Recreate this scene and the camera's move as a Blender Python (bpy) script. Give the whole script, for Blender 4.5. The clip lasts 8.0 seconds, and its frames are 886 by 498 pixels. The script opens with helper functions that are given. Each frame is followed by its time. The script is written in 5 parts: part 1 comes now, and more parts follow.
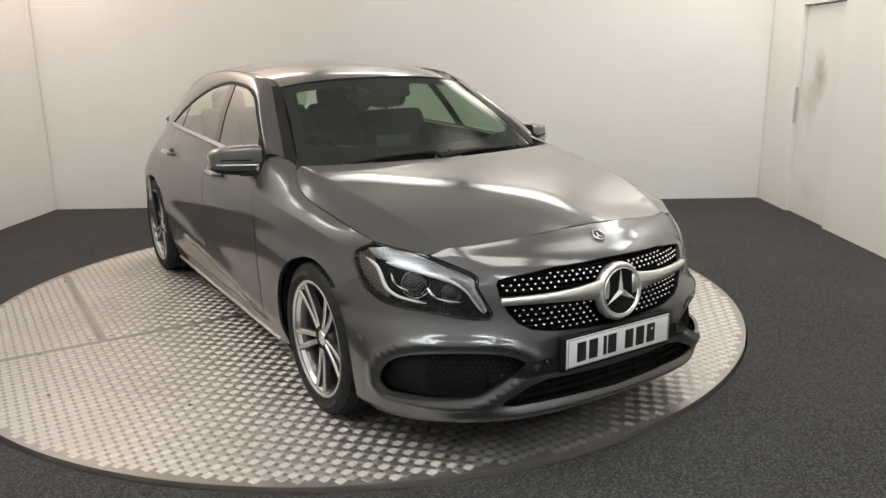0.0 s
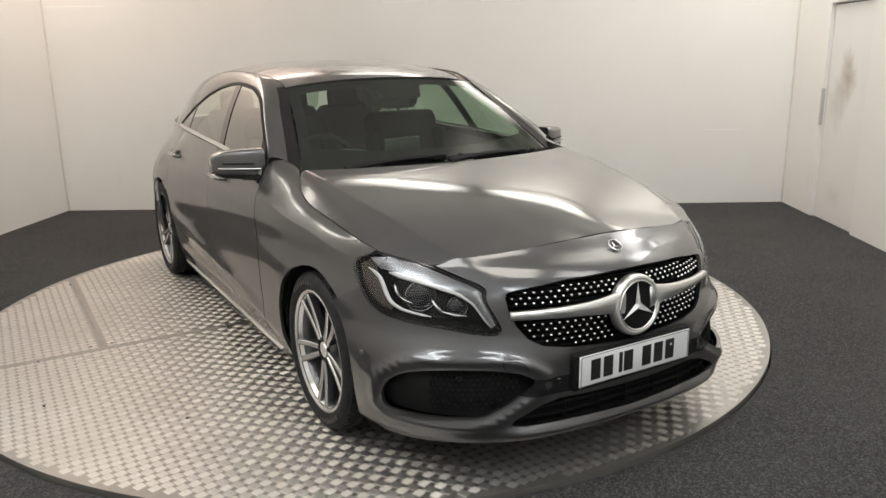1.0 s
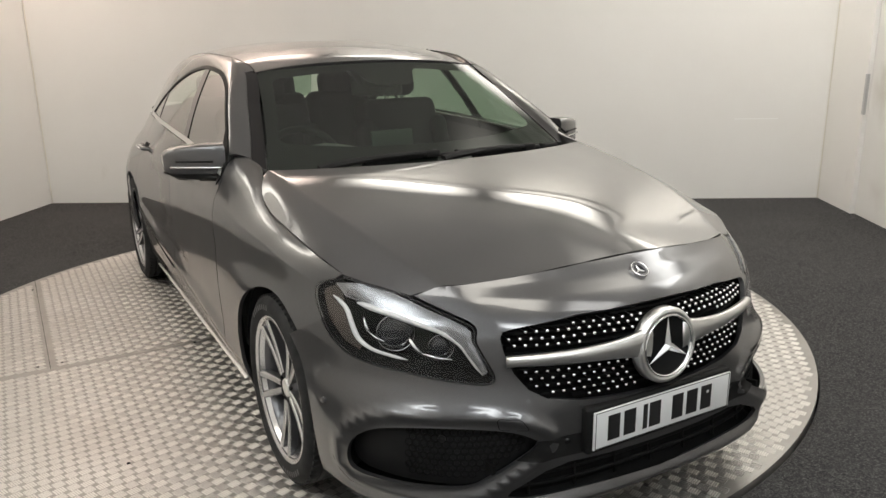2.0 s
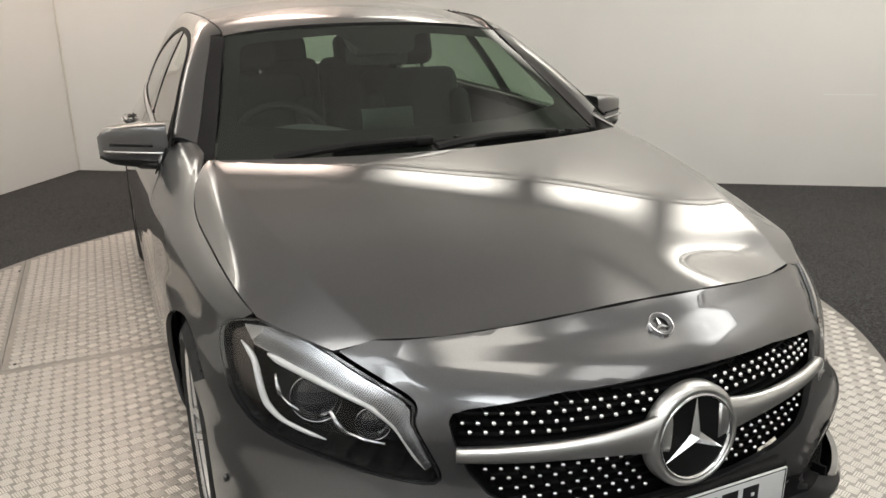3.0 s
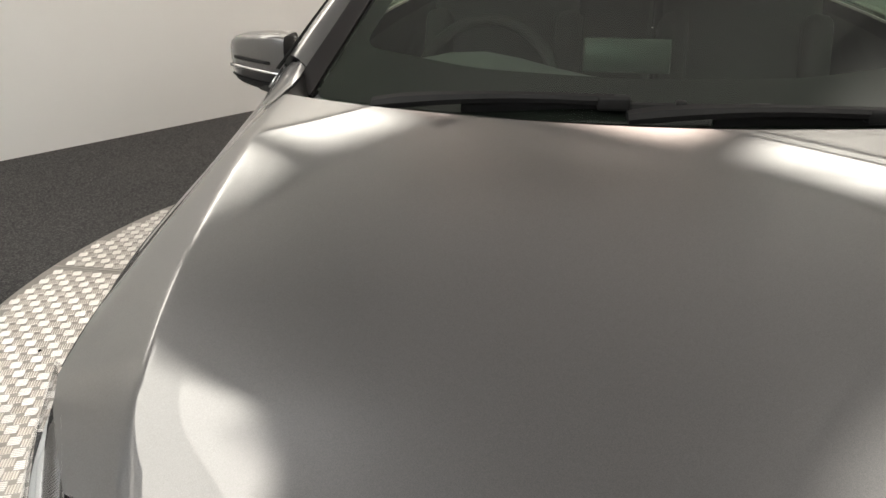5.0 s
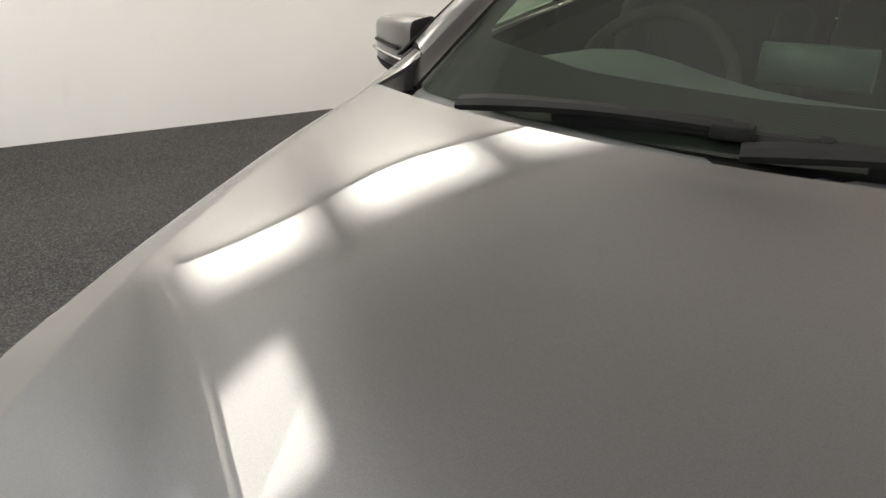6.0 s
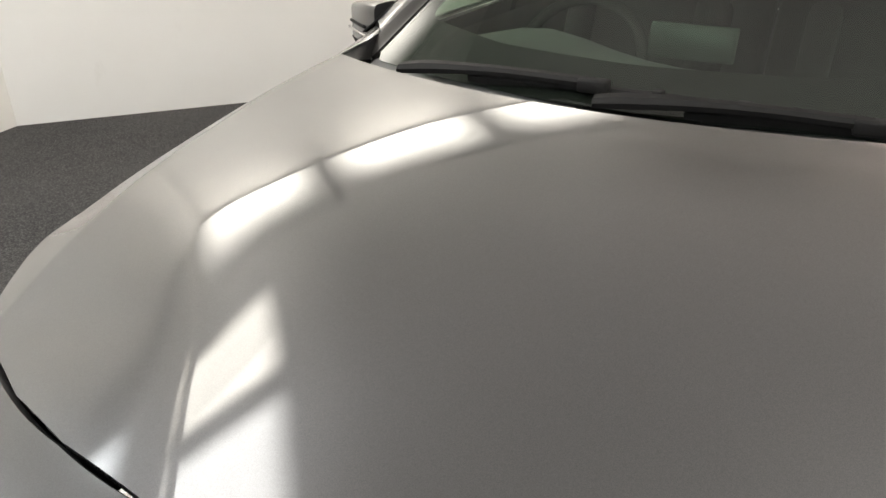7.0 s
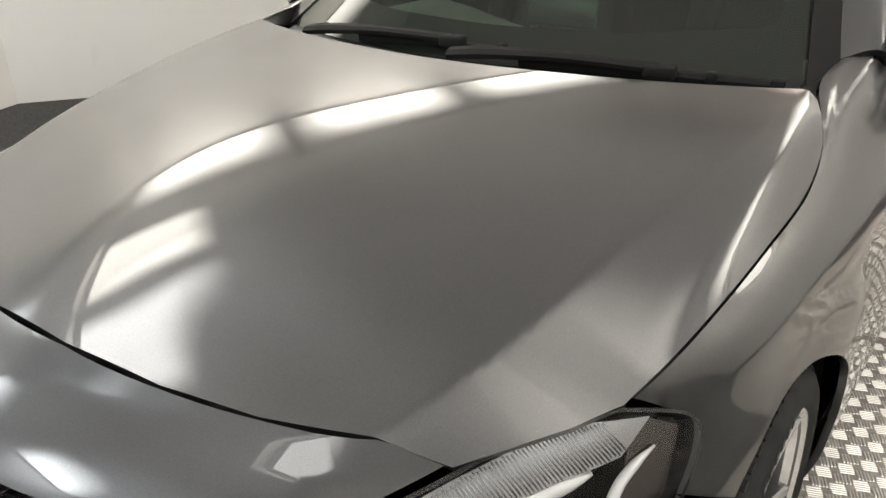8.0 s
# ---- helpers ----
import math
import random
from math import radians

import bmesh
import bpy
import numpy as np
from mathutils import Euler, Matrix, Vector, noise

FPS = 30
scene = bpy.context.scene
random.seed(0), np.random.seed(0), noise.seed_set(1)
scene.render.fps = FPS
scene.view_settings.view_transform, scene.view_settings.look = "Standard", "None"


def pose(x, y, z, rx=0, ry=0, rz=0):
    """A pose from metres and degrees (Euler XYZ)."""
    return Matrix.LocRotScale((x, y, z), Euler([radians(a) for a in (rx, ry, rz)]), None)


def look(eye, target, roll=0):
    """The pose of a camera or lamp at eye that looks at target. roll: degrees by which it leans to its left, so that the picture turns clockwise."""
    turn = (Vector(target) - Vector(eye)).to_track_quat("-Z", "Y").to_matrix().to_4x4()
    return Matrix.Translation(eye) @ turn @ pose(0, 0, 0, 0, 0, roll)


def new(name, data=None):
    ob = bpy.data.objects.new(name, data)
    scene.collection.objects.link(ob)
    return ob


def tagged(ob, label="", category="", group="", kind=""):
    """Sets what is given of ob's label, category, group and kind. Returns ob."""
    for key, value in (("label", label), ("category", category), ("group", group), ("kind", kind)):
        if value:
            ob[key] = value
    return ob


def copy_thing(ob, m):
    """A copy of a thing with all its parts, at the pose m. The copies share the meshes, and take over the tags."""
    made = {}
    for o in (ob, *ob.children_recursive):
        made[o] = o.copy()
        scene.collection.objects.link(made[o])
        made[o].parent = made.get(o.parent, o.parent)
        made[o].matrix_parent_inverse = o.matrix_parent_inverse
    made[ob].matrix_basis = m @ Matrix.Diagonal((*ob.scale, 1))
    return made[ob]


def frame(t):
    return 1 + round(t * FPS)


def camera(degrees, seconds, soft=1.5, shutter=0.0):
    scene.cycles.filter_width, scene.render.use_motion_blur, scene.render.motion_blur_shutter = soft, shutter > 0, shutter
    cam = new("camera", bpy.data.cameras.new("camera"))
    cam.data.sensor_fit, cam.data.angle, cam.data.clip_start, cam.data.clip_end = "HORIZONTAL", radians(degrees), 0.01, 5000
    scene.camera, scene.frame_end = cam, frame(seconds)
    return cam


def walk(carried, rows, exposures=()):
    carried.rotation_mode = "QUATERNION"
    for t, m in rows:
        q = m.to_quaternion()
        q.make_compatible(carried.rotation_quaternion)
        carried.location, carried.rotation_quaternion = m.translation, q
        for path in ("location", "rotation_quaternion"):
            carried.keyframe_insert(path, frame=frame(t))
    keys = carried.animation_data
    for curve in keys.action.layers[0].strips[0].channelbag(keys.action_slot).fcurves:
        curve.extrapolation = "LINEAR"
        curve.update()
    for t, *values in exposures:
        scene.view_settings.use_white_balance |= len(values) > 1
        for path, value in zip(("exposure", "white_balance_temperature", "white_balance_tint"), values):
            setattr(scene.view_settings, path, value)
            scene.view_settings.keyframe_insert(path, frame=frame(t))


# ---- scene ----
cam = camera(60.0, 8.0)
PATH = [
    (0, (-1.982, -2.801, 1.449), (-0.952, -1.159, 0.956), -0.8),
    (0.5, (-1.954, -2.803, 1.46), (-0.949, -1.146, 0.963), -0.9),
    (1, (-1.867, -2.696, 1.445), (-0.878, -1.029, 0.954), -0.8),
    (1.5, (-1.699, -2.465, 1.43), (-0.721, -0.793, 0.932), -0.8),
    (1.7, (-1.631, -2.386, 1.428), (-0.66, -0.713, 0.921), -0.8),
    (2.8, (-1.088, -1.979, 1.394), (-0.278, -0.25, 0.801), -0.5),
    (3, (-0.977, -1.87, 1.404), (-0.209, -0.128, 0.792), -0.4),
    (3.5, (-0.716, -1.662, 1.374), (-0.072, 0.111, 0.709), -0.3),
    (4, (-0.442, -1.473, 1.335), (-0.094, 0.362, 0.618), -0.4),
    (4.5, (-0.269, -1.311, 1.321), (-0.276, 0.534, 0.549), -0.3),
    (5, (-0.103, -1.084, 1.328), (-0.435, 0.71, 0.509), -0.4),
    (5.2, (-0.069, -0.998, 1.327), (-0.537, 0.757, 0.49), -0.8),
    (6.3, (0.285, -0.722, 1.317), (-0.772, 0.731, 0.439), -1.4),
    (6.5, (0.33, -0.812, 1.346), (-0.694, 0.65, 0.443), -1.3),
    (7, (0.564, -0.966, 1.348), (-0.484, 0.498, 0.476), -1.2),
    (7.5, (0.824, -1.022, 1.341), (-0.228, 0.44, 0.473), -0.7),
    (8, (0.996, -1.03, 1.314), (-0.091, 0.405, 0.444), -0.9),
]
walk(cam, [(t, look(eye, aim, roll)) for t, eye, aim, roll in PATH],
     exposures=[(0, 3.35), (3, 3.3), (5, 3.5), (6.5, 3.85), (8, 3.5)])
from mathutils import geometry

# ---- room plan: five corners, wall height, lamps ----
ROOM = [(-1.23, 5.72), (4.87, 2.04), (0.05, -5.30), (-3.0, -2.55), (-4.38, 1.33)]
FLOOR_Z, WALL_TOP, CEIL_Z = -0.02, 3.1, 3.1
DISC, DISC_R = (0.05, 1.352), 2.222

world = bpy.data.worlds.new("hall")
scene.world = world
world.use_nodes = True
world.node_tree.nodes["Background"].inputs[0].default_value = (0.012, 0.012, 0.013, 1)

GLOW = 1.45
LAMP_W, LAMP_D = 1.60, (.75, 1.0, 1.1, .7, .85)
HEADER = [(-4.15, 0.95), (1.66, -2.79)]
WARM, PINK, COOL = (1.0, 0.945, 0.845), (1.0, 0.80, 0.68), (1.0, 0.985, 0.95)
DAY = (0.95, 0.985, 1.0)


# ---- materials ----
def shader(name, color=(0.5, 0.5, 0.5), rough=0.5, metal=0.0, coat=0.0, coat_rough=0.03, spec=0.5):
    m = bpy.data.materials.new(name)
    m.use_nodes = True
    b = m.node_tree.nodes["Principled BSDF"]
    b.inputs["Base Color"].default_value = (*color, 1)
    b.inputs["Roughness"].default_value = rough
    b.inputs["Metallic"].default_value = metal
    b.inputs["Coat Weight"].default_value = coat
    b.inputs["Coat Roughness"].default_value = coat_rough
    b.inputs["Specular IOR Level"].default_value = spec
    return m


def node(m, kind, **kw):
    n = m.node_tree.nodes.new(kind)
    for k, v in kw.items():
        if k in n.inputs:
            n.inputs[k].default_value = v
    return n


def wire(m, a, b):
    m.node_tree.links.new(a, b)


def bsdf(m):
    return m.node_tree.nodes["Principled BSDF"]


def coords(m, scale=(1, 1, 1)):
    c = node(m, "ShaderNodeTexCoord")
    p = node(m, "ShaderNodeMapping", Scale=scale)
    wire(m, c.outputs["Object"], p.inputs["Vector"])
    return p.outputs["Vector"]


def noise_tex(m, scale, detail=4.0, rough=0.55, vec=None):
    n = node(m, "ShaderNodeTexNoise", Scale=scale, Detail=detail, Roughness=rough)
    wire(m, vec or coords(m), n.inputs["Vector"])
    return n.outputs["Fac"]


def ramp(m, fac, stops):
    r = node(m, "ShaderNodeValToRGB")
    while len(r.color_ramp.elements) < len(stops):
        r.color_ramp.elements.new(0.5)
    for e, (p, c) in zip(r.color_ramp.elements, stops):
        e.position = p
        e.color = (*c, 1) if isinstance(c, tuple) else (c, c, c, 1)
    wire(m, fac, r.inputs["Fac"])
    return r.outputs["Color"]


def mix(m, a, b, fac, blend="MIX"):
    x = m.node_tree.nodes.new("ShaderNodeMix")
    x.data_type, x.blend_type = "RGBA", blend
    for sock, v in ((x.inputs[0], fac), (x.inputs[6], a), (x.inputs[7], b)):
        if hasattr(v, "is_output"):
            wire(m, v, sock)
        else:
            sock.default_value = v if isinstance(v, float) else (*v, 1)
    return x.outputs[2]


def bump(m, height, strength, distance):
    n = node(m, "ShaderNodeBump", Strength=strength, Distance=distance)
    wire(m, height, n.inputs["Height"])
    wire(m, n.outputs["Normal"], bsdf(m).inputs["Normal"])


def mat_wall():
    m = shader("wall_paint", rough=0.62, spec=0.35)
    big, fine = noise_tex(m, 0.9, 5), noise_tex(m, 26, 6)
    c = ramp(m, big, [(0.3, (0.82, 0.80, 0.77)), (0.7, (0.86, 0.845, 0.815))])
    streak = noise_tex(m, 3.0, 6, 0.7, coords(m, (1, 1, 0.35)))
    c = mix(m, c, (0.66, 0.63, 0.58), ramp(m, streak, [(0.66, 0.0), (0.82, 0.45)]))
    wire(m, c, bsdf(m).inputs["Base Color"])
    bump(m, fine, 0.12, 0.004)
    return m


def mat_door():
    m = shader("door_paint", rough=0.55, spec=0.35)
    base = ramp(m, noise_tex(m, 1.4, 5), [(0.3, (0.79, 0.775, 0.745)), (0.7, (0.83, 0.815, 0.79))])
    c = node(m, "ShaderNodeTexCoord")
    # hand-grime beside the latch and scuffs near the floor, in the door's own plane
    spots = ((0.34, 1.31, 0.24, 0.36, 0.5), (0.37, 1.19, 0.33, 0.36, 0.62), (0.29, 1.08, 0.34, 0.40, 0.4), (0.20, 0.94, 0.36, 0.5, 0.3), (0.33, 0.2, 0.3, 0.3, 0.14))
    for sx, sz, wx, wz, amount in spots:
        p = node(m, "ShaderNodeMapping", Location=(-sx / wx, 0, -sz / wz), Scale=(1 / wx, 0.0, 1 / wz))
        wire(m, c.outputs["Object"], p.inputs["Vector"])
        wob = node(m, "ShaderNodeTexNoise", Scale=2.2, Detail=4)
        wire(m, p.outputs["Vector"], wob.inputs["Vector"])
        ln = node(m, "ShaderNodeVectorMath")
        ln.operation = "LENGTH"
        wire(m, p.outputs["Vector"], ln.inputs[0])
        add = node(m, "ShaderNodeMath")
        add.operation = "ADD"
        wire(m, ln.outputs["Value"], add.inputs[0])
        wire(m, wob.outputs["Fac"], add.inputs[1])
        base = mix(m, base, (0.36, 0.30, 0.22), ramp(m, add.outputs[0], [(0.5, amount), (1.0, 0.0)]))
    wire(m, base, bsdf(m).inputs["Base Color"])
    bump(m, noise_tex(m, 30, 5), 0.1, 0.003)
    return m


def mat_carpet():
    m = shader("carpet", rough=0.95, spec=0.1)
    fine, mid, big = noise_tex(m, 420, 3, 0.8), noise_tex(m, 120, 5, 0.75), noise_tex(m, 1.1, 4)
    c = ramp(m, mid, [(0.38, (0.022, 0.022, 0.024)), (0.50, (0.060, 0.059, 0.058)), (0.62, (0.140, 0.137, 0.133))])
    c = mix(m, c, (0.022, 0.022, 0.023), ramp(m, fine, [(0.46, 0.0), (0.60, 0.8)]))
    c = mix(m, c, (0.085, 0.083, 0.081), ramp(m, big, [(0.42, 0.0), (0.72, 0.3)]))
    wire(m, c, bsdf(m).inputs["Base Color"])
    bump(m, mid, 0.7, 0.004)
    return m


def mat_alu():
    m = shader("tread_plate_aluminium", rough=0.42, metal=0.8)
    c = ramp(m, noise_tex(m, 2.2, 5), [(0.3, (0.30, 0.286, 0.266)), (0.7, (0.37, 0.355, 0.332))])
    c = mix(m, c, (0.27, 0.25, 0.225), ramp(m, noise_tex(m, 9, 6, 0.7), [(0.55, 0.0), (0.75, 0.5)]))
    wire(m, c, bsdf(m).inputs["Base Color"])
    r = ramp(m, noise_tex(m, 14, 5, 0.65), [(0.3, 0.38), (0.7, 0.52)])
    wire(m, r, bsdf(m).inputs["Roughness"])
    bump(m, noise_tex(m, 160, 3), 0.15, 0.001)
    return m


def mat_tread():
    """The raised bars: a lighter copy of the plate metal, their glint put into the colour."""
    m = shader("lighter_tread_bars", rough=0.3, metal=0.95)
    c = ramp(m, noise_tex(m, 1.7, 5), [(0.3, (0.60, 0.575, 0.54)), (0.7, (0.72, 0.70, 0.67))])
    wire(m, c, bsdf(m).inputs["Base Color"])
    wire(m, ramp(m, noise_tex(m, 11, 5, 0.65), [(0.3, 0.34), (0.7, 0.48)]), bsdf(m).inputs["Roughness"])
    return m


def mat_paint():
    m = shader("grey_metallic_paint", (0.12, 0.12, 0.12), rough=0.30, metal=0.85, coat=1.0, coat_rough=0.006)
    bsdf(m).inputs["Coat IOR"].default_value = 1.62
    bsdf(m).inputs["Specular IOR Level"].default_value = 0.15
    fl = node(m, "ShaderNodeTexVoronoi", Scale=1500.0)
    wire(m, coords(m), fl.inputs["Vector"])
    c = ramp(m, fl.outputs["Color"], [(0.0, (0.072, 0.072, 0.074)), (1.0, (0.106, 0.106, 0.109))])
    wire(m, c, bsdf(m).inputs["Base Color"])
    wire(m, ramp(m, noise_tex(m, 5, 4), [(0.3, 0.37), (0.7, 0.40)]), bsdf(m).inputs["Roughness"])
    return m


def mat_plastic(name, v, rough, scale=240, strength=0.25):
    m = shader(name, (v, v, v), rough=rough)
    wire(m, ramp(m, noise_tex(m, 6, 4), [(0.3, v * 0.8), (0.7, v * 1.25)]), bsdf(m).inputs["Base Color"])
    bump(m, noise_tex(m, scale, 3), strength, 0.0008)
    return m


def mat_glass(name, tint, base_gloss=0.07, gloss=1.0, veil=0.0, graze=0.92, power=5.0):
    m = bpy.data.materials.new(name)
    m.use_nodes = True
    nt = m.node_tree
    nt.nodes.remove(nt.nodes["Principled BSDF"])
    out = nt.nodes["Material Output"]
    t, g = node(m, "ShaderNodeBsdfTransparent"), node(m, "ShaderNodeBsdfGlossy")
    t.inputs["Color"].default_value = (*tint, 1)
    g.inputs["Roughness"].default_value = 0.01
    g.inputs["Color"].default_value = (gloss, gloss, gloss, 1)
    lw = node(m, "ShaderNodeLayerWeight", Blend=0.5)
    pw, ad = node(m, "ShaderNodeMath"), node(m, "ShaderNodeMath")
    pw.operation, ad.operation = "POWER", "MULTIPLY_ADD"
    wire(m, lw.outputs["Facing"], pw.inputs[0])
    pw.inputs[1].default_value = power
    wire(m, pw.outputs[0], ad.inputs[0])
    ad.inputs[1].default_value, ad.inputs[2].default_value = graze, base_gloss
    x = node(m, "ShaderNodeMixShader")
    wire(m, ad.outputs[0], x.inputs[0])
    wire(m, t.outputs[0], x.inputs[1])
    wire(m, g.outputs[0], x.inputs[2])
    last = x
    if veil:
        # even pale diffuse veil that paints haze over the glass
        d = node(m, "ShaderNodeBsdfDiffuse")
        d.inputs["Color"].default_value = (0.50, 0.55, 0.48, 1)
        last = node(m, "ShaderNodeMixShader")
        last.inputs[0].default_value = veil
        wire(m, x.outputs[0], last.inputs[1])
        wire(m, d.outputs[0], last.inputs[2])
    wire(m, last.outputs[0], out.inputs["Surface"])
    return m


def mat_tyre():
    m = shader("tyre_rubber", (0.018, 0.018, 0.018), rough=0.75, spec=0.22)
    wire(m, ramp(m, noise_tex(m, 18, 4), [(0.3, 0.013), (0.7, 0.028)]), bsdf(m).inputs["Base Color"])
    bump(m, noise_tex(m, 190, 3), 0.3, 0.001)
    return m


def mat_metal(name, color, rough):
    m = shader(name, color, rough=rough, metal=1.0)
    wire(m, ramp(m, noise_tex(m, 9, 2), [(0.3, rough * 0.92), (0.7, rough * 1.08)]), bsdf(m).inputs["Roughness"])
    return m


WALL, DOOR, CARPET, ALU, PAINT = mat_wall(), mat_door(), mat_carpet(), mat_alu(), mat_paint()
# grey of the unseen front wall, tuned for the bumper's brightness; also the door track
CURTAIN = mat_plastic("grey_closing_board", 0.70, 0.85, 40)
CEILING = mat_plastic("ceiling_board", 0.84, 0.9, 60)
BEAD = shader("corner_filler", (0.80, 0.765, 0.68), rough=0.8)
FILLER = shader("white_joint_filler", (0.94, 0.935, 0.92), rough=0.7)
BLACK = mat_plastic("black_plastic", 0.008, 0.6, 240, 0.1)
bsdf(BLACK).inputs["Specular IOR Level"].default_value = 0.2
GLOSSBLACK = shader("gloss_black_plastic", (0.012, 0.012, 0.013), rough=0.12, coat=0.3)
STRIPBLACK = shader("dark_pillar_plastic", (0.013, 0.012, 0.012), rough=0.28, spec=0.25)
DARK = mat_plastic("shadow_black_lining", 0.006, 0.8, 60, 0.02)
bsdf(DARK).inputs["Specular IOR Level"].default_value = 0.15
TRIM = mat_plastic("dark_interior_trim", 0.10, 0.6, 320, 0.08)
DASH = mat_plastic("grey_dashboard_skin", 0.11, 0.6, 320, 0.08)
DISPLAY = shader("switched_off_display", (0.030, 0.040, 0.034), rough=0.25)
CLOTH = mat_plastic("black_seat_cloth", 0.026, 0.9, 500, 0.1)
CHROME = mat_metal("chrome", (0.86, 0.86, 0.87), 0.07)
SATIN = mat_metal("satin_silver", (0.74, 0.74, 0.73), 0.34)
RIMDARK = shader("dark_grey_wheel_paint", (0.10, 0.10, 0.104), rough=0.35, metal=0.6, coat=0.5)
SPOKEFACE = mat_metal("brushed_spoke_face", (0.42, 0.42, 0.43), 0.32)
MACHINED = mat_metal("machined_alloy", (0.66, 0.66, 0.67), 0.25)
DISCIRON = mat_metal("brake_disc_iron", (0.35, 0.34, 0.33), 0.35)
TYRE = mat_tyre()
SCREEN = mat_glass("windscreen_glass", (0.50, 0.61, 0.51), 0.05, veil=0.010, graze=0.6)
SIDEGLASS = mat_glass("side_glass", (0.62, 0.75, 0.65), 0.06, gloss=.9, power=2.9)
LENS = mat_glass("lamp_lens", (0.95, 0.955, 0.96), 0.018)
LIGHTGUIDE = shader("frosted_light_guide", (0.58, 0.58, 0.57), rough=0.3, coat=0.5)
AMBER = mat_metal("smoky_reflector", (0.10, 0.09, 0.085), 0.22)
PLATEWHITE = shader("white_plate", (0.74, 0.75, 0.75), rough=0.35, coat=0.4)
INK = shader("black_ink", (0.012, 0.012, 0.012), rough=0.4)
REFLECTOR = mat_metal("lamp_reflector", (0.62, 0.62, 0.63), 0.16)
RIBPLATE = mat_metal("ribbed_lamp_plate", (0.36, 0.365, 0.375), 0.2)


# ---- mesh helpers ----
def part(name, bm, material, parent=None, label="", smooth=True):
    me = bpy.data.meshes.new(name)
    bm.normal_update()
    bm.to_mesh(me)
    bm.free()
    for m in material if isinstance(material, (list, tuple)) else (material,):
        me.materials.append(m)
    if smooth:
        me.shade_smooth()
    ob = new(name, me)
    ob.parent = parent
    return tagged(ob, label)


def raw(name, verts, faces, material, parent=None, label="", smooth=False):
    me = bpy.data.meshes.new(name)
    me.from_pydata(verts, [], faces)
    me.materials.append(material)
    if smooth:
        me.shade_smooth()
    ob = new(name, me)
    ob.parent = parent
    return tagged(ob, label)


def box(size, at=(0, 0, 0), bevel=0.0, segs=2, turn=None, bm=None):
    bm = bm or bmesh.new()
    r = bmesh.ops.create_cube(bm, size=1.0)
    vs = r["verts"]
    bmesh.ops.scale(bm, vec=size, verts=vs)
    if bevel:
        es = list({e for v in vs for e in v.link_edges})
        r = bmesh.ops.bevel(bm, geom=es, offset=bevel, segments=segs, affect="EDGES", profile=0.5)
        vs = list({v for f in r["faces"] for v in f.verts} | {v for v in vs if v.is_valid})
    m = Matrix.Translation(at) @ (turn.to_4x4() if turn else Matrix())
    bmesh.ops.transform(bm, matrix=m, verts=vs)
    return bm


def lathe(profile, segs=64, bm=None, closed=False):
    """Turns (radius, x) pairs about the x axis."""
    bm = bm or bmesh.new()
    rings = []
    for i in range(segs):
        a = 2 * math.pi * i / segs
        rings.append([bm.verts.new((x, r * math.cos(a), r * math.sin(a))) for r, x in profile])
    n = len(profile)
    for i in range(segs):
        p, q = rings[i], rings[(i + 1) % segs]
        for j in range(n if closed else n - 1):
            k = (j + 1) % n
            bm.faces.new((p[j], q[j], q[k], p[k]))
    return bm


def tube(points, radius, segs=10, bm=None, flat=1.0):
    """A capped tube along points; radius a number or one a point; flat squeezes it along the local normal."""
    bm = bm or bmesh.new()
    pts = [Vector(p) for p in points]
    rad = radius if isinstance(radius, (list, tuple)) else [radius] * len(pts)
    rings, up = [], Vector((0, 0, 1))
    for i, p in enumerate(pts):
        t = (pts[min(i + 1, len(pts) - 1)] - pts[max(i - 1, 0)]).normalized()
        s = t.cross(up)
        s = s.normalized() if s.length > 1e-4 else Vector((1, 0, 0))
        w = s.cross(t)
        rings.append([bm.verts.new(p + rad[i] * (math.cos(a) * s + flat * math.sin(a) * w))
                      for a in (2 * math.pi * k / segs for k in range(segs))])
    for a, b in zip(rings, rings[1:]):
        for k in range(segs):
            bm.faces.new((a[k], a[(k + 1) % segs], b[(k + 1) % segs], b[k]))
    bm.faces.new(rings[0][::-1])
    bm.faces.new(rings[-1])
    return bm


def smooth_path(pts, step, closed=False):
    """Catmull-Rom through the points, sampled about every step."""
    p = [Vector(q) for q in pts]
    n, out = len(p), []
    for i in range(n if closed else n - 1):
        if closed:
            a, b, c, d = p[i - 1], p[i], p[(i + 1) % n], p[(i + 2) % n]
        else:
            b, c = p[i], p[i + 1]
            a = p[i - 1] if i else b + (b - c)
            d = p[i + 2] if i + 2 < n else c + (c - b)
        k = max(1, math.ceil((c - b).length / step))
        for j in range(k):
            t = j / k
            out.append(0.5 * (2 * b + (c - a) * t + (2 * a - 5 * b + 4 * c - d) * t * t + (3 * b - a - 3 * c + d) * t ** 3))
    if not closed:
        out.append(p[-1])
    return [tuple(q) for q in out]


